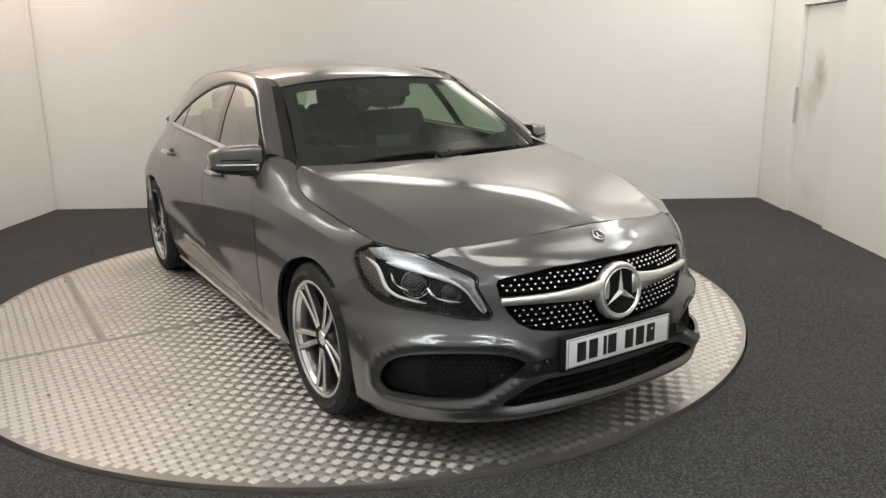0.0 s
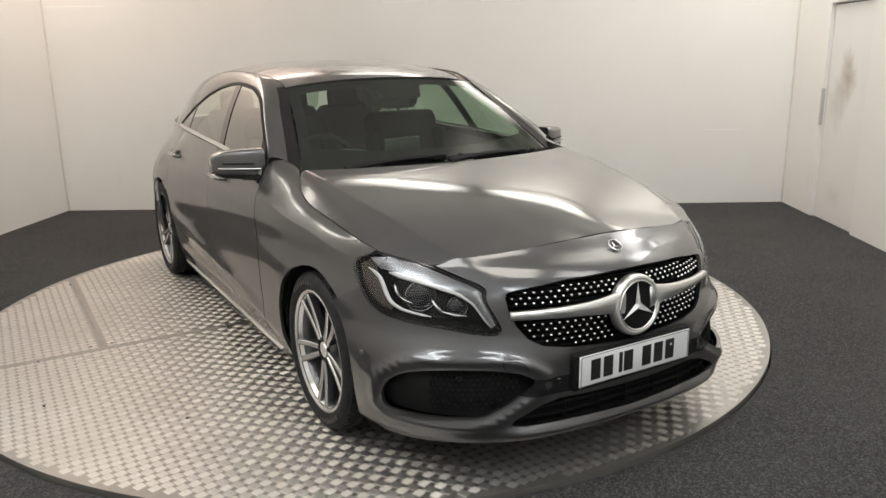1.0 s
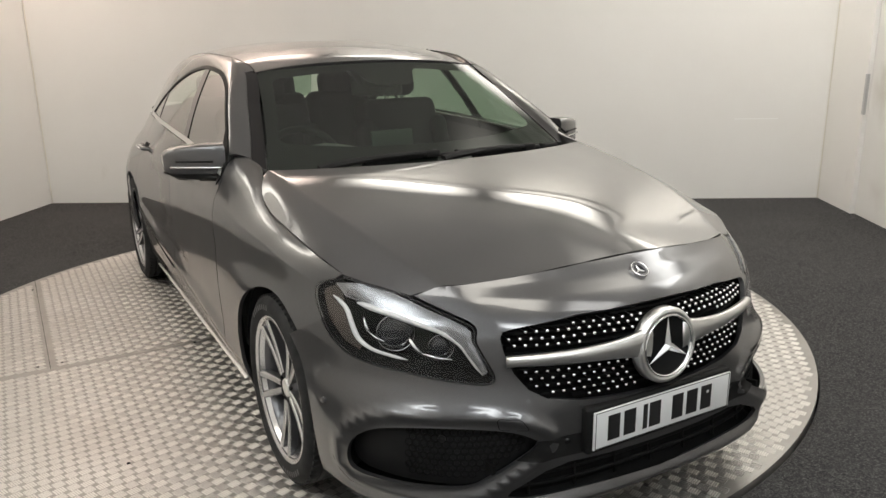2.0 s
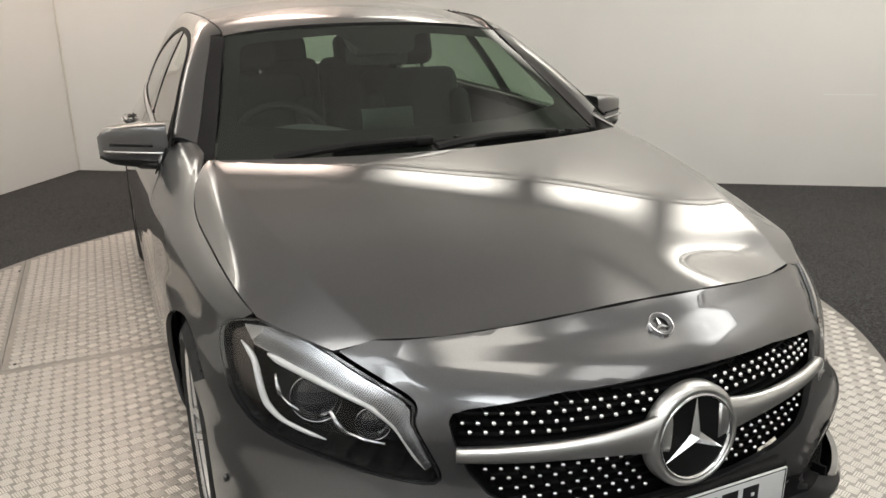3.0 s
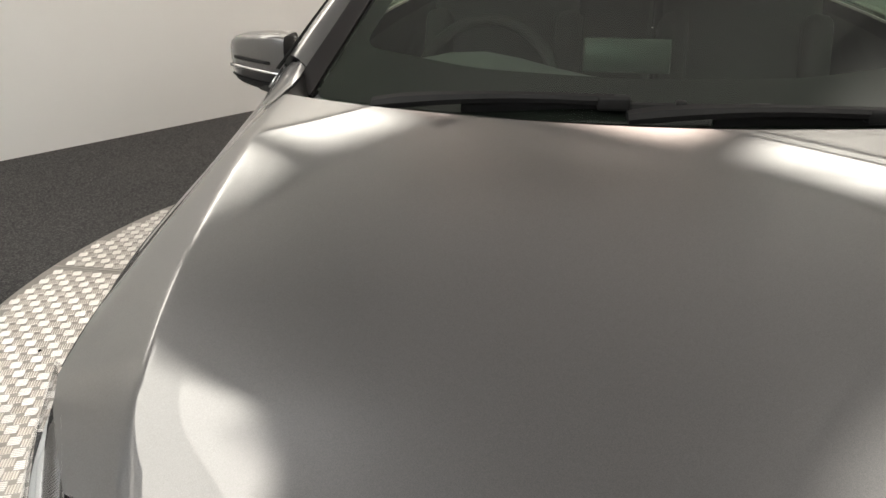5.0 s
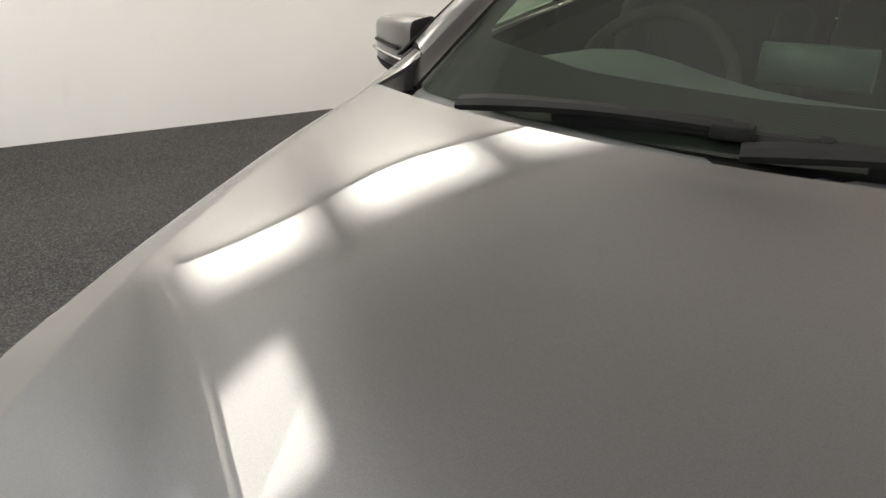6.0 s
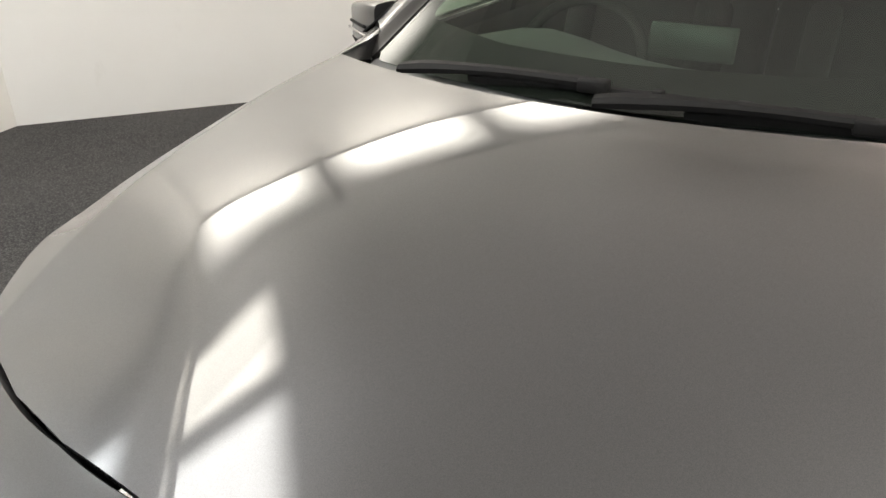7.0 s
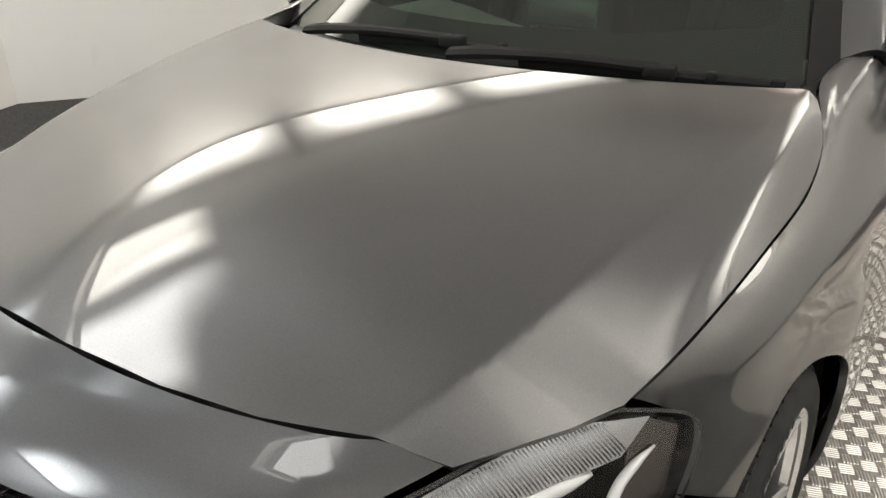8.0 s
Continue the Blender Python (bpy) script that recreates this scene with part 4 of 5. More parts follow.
def mirrors():
    for sg in (1, -1):
        def put(bm):
            return mirror_bm(bm, sg)
        # shell: a rounded block swept back towards its outer end
        def shell(lo, hi, grow=0.0):
            bm = bmesh.new()
            rings = []
            ku, kv = 14, 28
            for i in range(ku + 1):
                s = i / ku
                e = 1 - .45 * ((s - .5) / .5) ** 6 if s > .5 else 1.0 - .12 * (1 - s / .5) ** 2
                cx = .800 + .200 * s
                cy = .700 + .115 * s ** 1.2
                cz = .982 - .006 * s
                hy, hz = (.060 - .012 * s) * e + grow, (.076 - .022 * s) * e + grow
                ring = []
                for k in range(kv):
                    a = 2 * math.pi * k / kv
                    c, d = math.cos(a), math.sin(a)
                    ring.append((cx, cy + hy * math.copysign(abs(c) ** .34, c), cz + hz * math.copysign(abs(d) ** .34, d)))
                rings.append(ring)
            vs = [[bm.verts.new((x, y, min(hi, max(lo, z)))) for x, y, z in r] for r in rings]
            for a, b in zip(vs, vs[1:]):
                for k in range(kv):
                    bm.faces.new((a[k], b[k], b[(k + 1) % kv], a[(k + 1) % kv]))
            bm.faces.new(vs[0])
            bm.faces.new(vs[-1][::-1])
            bmesh.ops.remove_doubles(bm, verts=bm.verts, dist=1e-5)
            bmesh.ops.recalc_face_normals(bm, faces=bm.faces)
            return bm
        cap = part("door_mirror", put(shell(.938, 2)), PAINT, car, "grey door mirror with two indicator slots")
        cap.data.set_sharp_from_angle(angle=radians(50))
        base = part("mirror_base", put(shell(0, .936, .001)), BLACK, cap, "black lower mirror housing")
        base.data.set_sharp_from_angle(angle=radians(50))
        part("mirror_arm", put(tube([(.800, .640, .925), (.83, .660, .922), (.88, .715, .922)], [.014, .017, .022], 10, flat=.7)), BLACK, cap)
        for z, x0, x1, m in ((.985, .845, .965, BLACK), (.963, .815, .985, REFLECTOR)):
            pts = []
            for k in range(9):
                x = x0 + (x1 - x0) * k / 8
                s = (x - .8) / .2
                pts.append((x, .700 + .115 * s ** 1.2 - (.062 - .012 * s) * .995, z))
            part("indicator_slot", put(tube(pts, .0042, 6)), m, cap)
        bm = box((.125, .004, .090), (.900, .800, .985), .0015, turn=Euler((0, 0, radians(27))).to_matrix())
        part("mirror_glass", put(bm), CHROME, cap)


def front_face():
    # grille: backing, slats, pins, bar, emblem
    g = sym(GRILLE)
    back = panel("grille", offset(nose, -.055), shift(g, .035), DARK, car, (), .04, .03, 0, label="black grille with rows of bright pins")
    for z in np.arange(.487, .72, .021):
        us = [u for u in np.linspace(-.36, .36, 61) if inside(np.array([(u, z)]), [np.array(g)])[0]]
        if len(us) > 3:
            f = offset(nose, -.030)
            bm = bmesh.new()
            rows = [[bm.verts.new(f(u, z) + Vector((0, dy, dz))) for dy, dz in ((0, -.003), (0, .003), (.02, .003), (.02, -.003))] for u in us]
            for a, b in zip(rows, rows[1:]):
                for j in range(4):
                    bm.faces.new((a[j], a[(j + 1) % 4], b[(j + 1) % 4], b[j]))
            part("slat", bm, DARK, back, smooth=False)
    pin = None
    f = offset(nose, -.016)
    cut = [np.array(shift(g, -.008, -.010))]
    row = 0
    for z in np.arange(.4765, .72, .0185):
        row += 1
        for k in range(-24, 25):
            u = (k + .5 * (row % 2)) * .0222
            barz = .605 + .012 * (1 - abs(u) / .35)
            if not inside(np.array([(u, z)]), cut)[0] or abs(z - barz) < .024 + .018 * (1 - abs(u) / .35):
                continue
            p = f(u, z)
            if (p.x ** 2 + (p.z - .595) ** 2) ** .5 < .118:
                continue
            if pin is None:
                bm = bmesh.new()
                bmesh.ops.create_uvsphere(bm, u_segments=8, v_segments=5, radius=1.0)
                bmesh.ops.scale(bm, vec=(.0057, .006, .0050), verts=bm.verts)
                st = bmesh.ops.create_cone(bm, segments=6, radius1=.003, radius2=.003, depth=.03, cap_ends=False)["verts"]
                bmesh.ops.transform(bm, matrix=pose(0, .015, 0, 90), verts=st)
                pin = part("grille_pin", bm, CHROME, back)
                ob = pin
            else:
                ob = new("grille_pin", pin.data)
                ob.parent = back
            ob.location = p
    # bar
    for sg in (1, -1):
        bm = bmesh.new()
        rows = []
        for k in range(25):
            t = k / 24
            u = .350 - (.350 - .045) * t
            zc = .606 + .010 * t
            h = .015 + .010 * t + .022 * t ** 5
            p, n = slope(nose, u, zc)
            n = n if n.y < 0 else -n
            ring = []
            for a in range(14):
                w = 2 * math.pi * a / 14
                c, s = math.cos(w), math.sin(w)
                ring.append(bm.verts.new(p + n * (.004 + .014 * math.copysign(abs(c) ** .7, c)) + Vector((0, 0, h * math.copysign(abs(s) ** .8, s)))))
            rows.append(ring)
        for a, b in zip(rows, rows[1:]):
            for k in range(14):
                bm.faces.new((a[k], a[(k + 1) % 14], b[(k + 1) % 14], b[k]))
        bm.faces.new(rows[0])
        bm.faces.new(rows[-1])
        bmesh.ops.recalc_face_normals(bm, faces=bm.faces)
        part("grille_bar", mirror_bm(bm, sg), SATIN, back, "satin silver grille bar")
    emblem((0, -.868, .596), .090, -5, back, True)
    # badge on the nose
    p, n = slope(nose, 0, .778)
    n = n if n.y < 0 else -n
    emblem(tuple(p + n * .004), .027, -math.degrees(math.atan2(n.z, -n.y)), car, False)
    # number plate with its plinth: plain bars for the characters
    plinth = part("plate_plinth", box((.545, .035, .135), (0, -.848, .400), .008), BLACK, car, "black number plate holder")
    pl = part("number_plate", box((.520, .006, .111), (0, -.872, .404), .002), PLATEWHITE, plinth, "white number plate with black bars")
    x = -.212
    for k in range(7):
        if k == 4:
            x += .030
        part("plate_bar", box((.042 if k != 2 else .016, .0012, .074), (x + .021, -.8756, .404), 0), INK, pl, smooth=False)
        x += .057 if k != 2 else .036
    bm = bmesh.new()
    for w, h, cx, cz in ((.51, .002, 0, .0525), (.51, .002, 0, -.0525), (.002, .105, .254, 0), (.002, .105, -.254, 0)):
        box((w, .0008, h), (cx, -.8755, .404 + cz), bm=bm)
    part("plate_border", bm, INK, pl, smooth=False)
    part("plate_bolt", box((.009, .004, .009), (.165, -.876, .420), .002), PLATEWHITE, pl)
    # black carrier strip between the side intakes
    half = [(0, .330), (.2, .333), (.30, .334), (.330, .343), (.300, .368), (.288, .388), (.24, .392), (0, .392)]
    panel("plate_carrier", offset(fascia, .0025), sym(half), BLACK, car, (), .04, .03, .005, label="black carrier strip behind the number plate")
    # lower intake
    # added dark box, hides the bright floor beyond the openings
    part("intake_backing", box((.94, .02, .42), (0, -.60, .40), .004), DARK, car, "black backing box added behind the intakes", False)
    low = panel("lower_intake", offset(nose, -.06), sym([(0, .19), (.2, .19), (.46, .19), (.46, .35), (.2, .35), (0, .35)]), DARK, car, (), .05, .03, 0, label="black lower air intake")
    # dark plates added below and at both ends to close the see-through gaps
    def tray(u, d):
        return offset(nose, -d)(u, .188)
    panel("tray_blocker", tray, [(-.70, .006), (-.35, .006), (0, .006), (.35, .006), (.70, .006), (.70, .13), (.35, .13), (0, .13), (-.35, .13), (-.70, .13)], DARK, car, (), .08, .06, .0)
    for sg in (1, -1):
        bm = bmesh.new()
        q = [bm.verts.new((sg * p.x, p.y, p.z)) for p in (offset(nose, -d)(u, z) for u, d, z in
             ((.368, .004, .20), (.368, .004, .33), (.385, .075, .33), (.385, .075, .20), (.374, .004, .20), (.374, .004, .33), (.391, .075, .33), (.391, .075, .20)))]
        for a in ((0, 1, 2, 3), (4, 7, 6, 5), (0, 4, 5, 1), (1, 5, 6, 2), (2, 6, 7, 3), (3, 7, 4, 0)):
            bm.faces.new([q[k] for k in a])
        bmesh.ops.recalc_face_normals(bm, faces=bm.faces)
        part("duct_blocker", bm, DARK, low, smooth=False)
    f = offset(nose, -.035)
    for z in (.254, .283):
        bm = tube([f(u, z) for u in np.linspace(-.34, .34, 31)], .006, 6)
        part("slat", bm, DARK, low)
    for u in (-.3, -.2, -.1, 0, .1, .2, .3):
        part("slat", tube([f(u, .225), f(u, .31)], .005, 6), DARK, low)
    # side intakes
    for sg in (1, -1):
        fl = smooth_path(FOG, .015, True)
        me = lambda u, z: offset(nose, -.038)(abs(u), z)
        base = panel("side_intake", offset(nose, -.045), shift(fl, .012), BLACK, car, (), .03, .03, 0, label="black side intake with honeycomb mesh")
        if sg < 0:
            base.scale.x = -1
        # honeycomb
        bm = bmesh.new()
        f = offset(nose, -.040)
        cut = [np.array(shift(fl, -.010))]
        r = .0115
        j = 0
        for z in np.arange(.275, .435, r * 1.5):
            j += 1
            for u in np.arange(.29, .53, .0148):
                uu = u + (.0074 if j % 2 else 0)
                if not inside(np.array([(uu, z)]), cut)[0]:
                    continue
                p, n = slope(f, uu, z)
                n = n if n.dot(p - CORE) > 0 else -n
                s = n.cross(Vector((0, 0, 1))).normalized()
                w = s.cross(n)
                hex_out, hex_in, hex_low = [], [], []
                for k in range(6):
                    a = radians(30 + 60 * k)
                    d = math.cos(a) * s + math.sin(a) * w
                    hex_out.append(bm.verts.new(p + d * r))
                    hex_in.append(bm.verts.new(p + d * r * .72))
                    hex_low.append(bm.verts.new(p + d * r * .6 - n * .010))
                for k in range(6):
                    q = (k + 1) % 6
                    bm.faces.new((hex_out[k], hex_out[q], hex_in[q], hex_in[k]))
                    bm.faces.new((hex_in[k], hex_in[q], hex_low[q], hex_low[k]))
        bmesh.ops.recalc_face_normals(bm, faces=bm.faces)
        tagged(part("honeycomb", bm, DARK, base, smooth=False), kind="stuff")
        p, n = slope(offset(nose, -.030), .468, .398)
        part("parking_sensor", sensor(p, .011), BLACK, base)
        for u, z, d in ((.719, .444, .004), (.231, .377, .001)):
            p, n = slope(offset(nose, d), u, z)
            ob = part("parking_sensor", mirror_bm(sensor(p, .0095), sg), PAINT if u > .5 else GLOSSBLACK, car)
        # washer flap and tow cover joints
        flap = rounded([(.366, .462), (.322, .455), (.306, .424), (.362, .430)], .008)
        ring = panel("washer_flap", offset(fascia, .0012), flap, PAINT, car, (), .012, .01, .001)
        edge = panel("flap_joint", offset(fascia, .0006), shift(flap, .0016, .0018), BLACK, car, [flap], .012, .01, 0)
        for o in (ring, edge):
            o.scale.x = sg


def sensor(p, r):
    """A small round sensor that looks away from the car."""
    bm = bmesh.new()
    d = Vector((p.x * .8, p.y, 0)).normalized()
    q = d.to_track_quat("Z", "Y").to_matrix().to_4x4()
    bmesh.ops.create_cone(bm, segments=18, radius1=r, radius2=r * .85, depth=.006, cap_ends=True, matrix=Matrix.Translation(p) @ q)
    return bm


def emblem(at, r, tilt, parent, large):
    """A round badge: ring, dark dish and a plain three-armed shape."""
    m = Matrix.Translation(at) @ pose(0, 0, 0, tilt) @ pose(0, 0, 0, 0, 0, -90)
    if large:
        prof = [(r * 1.20, .03), (r * 1.20, .008), (r * 1.14, -.002), (r * 1.03, -.006), (r * 1.01, .0)]
        bm = lathe([(a, -x) for a, x in prof], 64)
        ring0 = part("emblem_surround", bm, SATIN, parent, "satin silver emblem surround")
        ring0.matrix_basis = m
        parent2 = parent
    prof = [(r * 1.01, -.004), (r * 1.0, .004), (r * .96, .007), (r * .92, .004), (r * .91, -.006)]
    ring = part("emblem_ring", lathe(prof, 64), CHROME, parent, "chrome emblem ring")
    ring.matrix_basis = m
    bm = lathe([(.0001, -.004), (r * .92, -.004)], 48)
    part("emblem_dish", bm, DARK if large else BLACK, ring)
    bm = bmesh.new()
    depth = .012 if large else .004
    for k in range(3):
        a = radians(90 + 120 * k)
        tipv = (0, r * .93 * math.cos(a), r * .93 * math.sin(a))
        sides = []
        for s in (1, -1):
            b = a + s * radians(60)
            sides.append((0, r * .15 * math.cos(b), r * .15 * math.sin(b)))
        mid = bm.verts.new((depth, 0, 0))
        tp, l, rr = bm.verts.new((tipv[0] + .001, *tipv[1:])), bm.verts.new(sides[0]), bm.verts.new(sides[1])
        bm.faces.new((mid, l, tp))
        bm.faces.new((mid, tp, rr))
    bmesh.ops.recalc_face_normals(bm, faces=bm.faces)
    part("emblem_shape", bm, SATIN, ring, "plain three-armed chrome shape", False)
    if not large:
        bm = lathe([(r * .92, .003), (r * .86, .0035), (r * .66, .0035), (r * .62, .001)], 48)
        part("emblem_band", bm, RIMDARK, ring, "dark enamel band")


def headlamps():
    L = smooth_path(LAMP, .012, True)
    LA = np.array(L)

    def bowl(u, z):
        d = math.sqrt((((LA[:, 0] - u) * 1.25) ** 2 + (LA[:, 1] - z) ** 2).min())
        ok = inside(np.array([(u, z)]), [LA])[0]
        p, n = slope(nose, u, z)
        n = n if n.dot(p - CORE) > 0 else -n
        return p - n * (.012 + (.070 * ease(0, .020, d) if ok else 0))

    for sg in (1, -1):
        def place(ob):
            ob.scale.x = sg
            return ob
        lamp = place(panel("headlamp", bowl, shift(L, .003), DARK, car, (), .009, .008, 0, label="clear headlamp with black housing and light-guide strips"))
        glass = panel("lens", offset(nose, .0015), shift(L, .003), LENS, lamp, (), .03, .025, .006, label="clear lamp lens")
        glass.visible_shadow = False
        panel("lens_border", offset(nose, -.0005), shift(L, .003), GLOSSBLACK, lamp, [shift(L, -.0008)], .02, .016, 0)
        # outer hooked light guide
        f = offset(nose, -.015)
        pts = smooth_path([(.738, .733), (.715, .722), (.690, .700), (.664, .648), (.650, .628), (.622, .610), (.585, .601), (.543, .594)], .01)
        bm = tube([f(u, z) for u, z in pts], [(.0045 + .003 * math.sin(math.pi * min(1, k / len(pts) * 1.4))) * min(1, .3 + .25 * k, .3 + .25 * (len(pts) - 1 - k)) for k in range(len(pts))], 10)
        part("light_guide", bm, LIGHTGUIDE, lamp, "pale hooked light guide")
        # brow
        pts = smooth_path([(.672, .727), (.640, .722), (.575, .708), (.508, .689), (.470, .672), (.437, .643), (.412, .597), (.394, .565)], .01)
        k = len(pts)
        bm = tube([f(u, z) for u, z in pts], [(.012 - .006 * (i / k)) * min(1, .3 + .2 * i, .3 + .25 * (k - 1 - i)) for i in range(k)], 12, flat=.8)
        part("light_guide", bm, LIGHTGUIDE, lamp, "pale brow-shaped light guide")
        # ribbed reflector above the brow
        g = offset(nose, -.008)
        region = [(.737, .765), (.672, .7735), (.609, .7625), (.558, .7465), (.469, .7125), (.430, .694), (.418, .680), (.416, .655), (.398, .612), (.384, .575), (.392, .566), (.410, .597), (.436, .643), (.47, .677), (.508, .694), (.575, .713), (.64, .727), (.70, .735)]
        panel("rib_plate", g, region, RIBPLATE, lamp, (), .025, .02, 0, label="bright ribbed reflector plate")
        ra = np.array(region)
        for u in np.arange(.330, .728, .0040):
            zs = [z for z in np.arange(.575, .77, .003) if inside(np.array([(u - (z - .7) * .5, z)]), [ra])[0]]
            if len(zs) > 3:
                part("rib", tube([g(u - (z - .7) * .5, z) for z in (zs[0], zs[len(zs) // 2], zs[-1])], .0011, 5), RIBPLATE, lamp)
        # side wing plate outside the hook, with its amber part
        region = [(.770, .742), (.737, .764), (.716, .746), (.702, .715), (.690, .688), (.672, .640), (.645, .614), (.652, .600), (.690, .617), (.737, .670)]
        panel("side_reflector", offset(nose, -.019), region, AMBER, lamp, (), .02, .02, 0, label="smoky side reflector")
        # projector and second bowl
        for u, z, r, dep in ((.588, .664, .050, .062), (.485, .630, .034, .066)):
            p, n = slope(offset(nose, -dep), u, z)
            aim = Vector((.45, -1, .02)).normalized()
            M = Matrix.Translation(p) @ aim.to_track_quat("X", "Z").to_matrix().to_4x4()
            bm = lathe([(r * 1.07, -.02), (r * 1.07, .010), (r * 1.045, .013), (r * 1.02, .010), (r * 1.0, -.02)], 40)
            bez = part("projector_ring", bm, REFLECTOR, lamp)
            bez.matrix_basis = M
            prof = [(r * math.sin(radians(a)), -.006 + .018 * math.cos(radians(a))) for a in range(90, -1, -10)]
            prof[-1] = (.0002, prof[-1][1])
            lens = part("projector_lens", lathe(prof, 40), PROJ, bez)
        # small chrome lobes
        for a, b, w in (((.545, .650), (.520, .612), .006), ((.520, .612), (.455, .600), .004), ((.655, .695), (.640, .655), .005), ((.640, .655), (.600, .633), .003)):
            f2 = offset(nose, -.030)
            part("chrome_lobe", tube([f2(*a), f2((a[0] + b[0]) / 2, (a[1] + b[1]) / 2 - .004), f2(*b)], w, 8), REFLECTOR, lamp)


PROJ = shader("projector_glass", (0.02, 0.02, 0.025), rough=0.03, coat=1.0)


def wheel_parts():
    """One wheel at the origin, its face towards +x, axle along x."""
    R = .318
    prof = [(.2355, -.105), (.250, -.108), (.285, -.112), (.305, -.104), (.314, -.090), (.317, -.070)]
    for x in (-.055, -.020, .020, .055):
        prof += [(.3185, x - .006), (.311, x - .004), (.311, x + .004), (.3185, x + .006)]
    prof += [(.317, .070), (.314, .088), (.306, .102), (.290, .111), (.272, .1135), (.258, .110), (.2475, .104), (.2385, .100)]
    rim = [(.2305, -.10), (.226, -.10), (.222, -.08), (.205, -.07), (.205, .05), (.214, .075), (.226, .090), (.232, .098), (.239, .103), (.245, .103), (.245, .098), (.2385, .096)]
    wheel = part("wheel", lathe(rim, 72), RIMDARK, None)
    tyre = part("tyre", lathe(prof, 96), TYRE, wheel, "black low-profile tyre")
    # shoulder blocks and sidewall marks
    bm = bmesh.new()
    for k in range(72):
        a = 2 * math.pi * k / 72
        for x in (.083, -.083):
            box((.026, .016, .006), (x, .3135 * math.cos(a), .3135 * math.sin(a)), bm=bm, turn=Euler((a - math.pi / 2, 0, 0)).to_matrix())
    tagged(part("tread_block", bm, TYRE, tyre, smooth=False), kind="stuff")
    bm = bmesh.new()
    for base in (60, 240):
        for k in range(8):
            a = radians(base + k * 5.2)
            box((.0016, .012, .017), (.1135, .277 * math.cos(a), .277 * math.sin(a)), bm=bm, turn=Euler((a - math.pi / 2, 0, 0)).to_matrix())
    tagged(part("sidewall_relief", bm, shader("raised_rubber", (.05, .05, .05), .5), tyre, "raised plain marks on the sidewall", False), kind="stuff")
    part("rim_lip", lathe([(.218, .080), (.229, .094), (.237, .1045), (.2450, .1055), (.2475, .101)], 72), MACHINED, wheel, "machined rim lip")
    # ten spokes in five pairs: bright face, dark flanks
    spoke = None
    for k in range(5):
        for s in (1, -1):
            a = radians(90 + 72 * k)
            if spoke is None or s not in spoke:
                bm = bmesh.new()
                rows = []
                for i in range(9):
                    t = i / 8
                    r = .046 + (.230 - .046) * t
                    off = s * (.011 + .027 * t)
                    w = .0105 + .0025 * t
                    xf = .080 + .018 * t - .004 * math.sin(math.pi * t)
                    d = .034 - .006 * t
                    rows.append([bm.verts.new(p) for p in ((xf - d, off - w * .9, r), (xf - .004, off - w, r), (xf, off - w * .62, r), (xf, off + w * .62, r), (xf - .004, off + w, r), (xf - d, off + w * .9, r))])
                for p, q in zip(rows, rows[1:]):
                    for j in range(5):
                        fc = bm.faces.new((p[j], p[j + 1], q[j + 1], q[j]))
                        fc.material_index = (0, 1, 2, 1, 0)[j]
                bmesh.ops.recalc_face_normals(bm, faces=bm.faces)
                ob = part("spoke", bm, (RIMDARK, MACHINED, SPOKEFACE), wheel, "grey spoke with machined edges", False)
                spoke = {**(spoke or {}), s: ob.data}
            else:
                ob = new("spoke", spoke[s])
                ob.parent = wheel
                tagged(ob, "grey spoke with machined edges")
            ob.rotation_euler = (a - math.pi / 2, 0, 0)
    part("hub", lathe([(.0002, .070), (.030, .070), (.050, .072), (.060, .066), (.066, .040), (.066, .02)], 40), RIMDARK, wheel)
    part("centre_cap", lathe([(.0002, .0805), (.024, .0805), (.030, .078), (.0315, .070)], 32), SATIN, wheel, "silver wheel centre cap")
    for k in range(5):
        a = radians(54 + 72 * k)
        bm = bmesh.new()
        bmesh.ops.create_cone(bm, segments=6, radius1=.0095, radius2=.0085, depth=.02, cap_ends=True, matrix=pose(.068, .046 * math.cos(a), .046 * math.sin(a), 0, 90, 0))
        part("wheel_bolt", bm, BLACK, wheel, smooth=False)
    part("brake_disc", lathe([(.06, .010), (.150, .010), (.150, -.012), (.06, -.012)], 56), DISCIRON, wheel, "grey iron brake disc", False)
    part("brake_caliper", box((.06, .07, .16), (-.0, -.135, .03), .012), BLACK, wheel)
    # added black disc that stands for the shade between the spokes
    bm = lathe([(.204, -.06), (.0002, -.06)], 40)
    part("wheel_shade_disc", bm, DARK, wheel)
    return wheel


def wheels():
    w = wheel_parts()
    w.parent = car
    tagged(w, "five-twin-spoke grey alloy wheel with machined face")
    spots = [(-.748, 0, -1, 36), (.748, 0, 1, 33), (-.774, AXLE, -1, 48), (.774, AXLE, 1, 5)]
    for i, (x, y, sg, turn) in enumerate(spots):
        m = pose(x, y, .318, 0, 0, 0 if sg > 0 else 180) @ pose(0, 0, 0, turn)
        if i == 0:
            w.matrix_basis = m
        else:
            copy_thing(w, m)


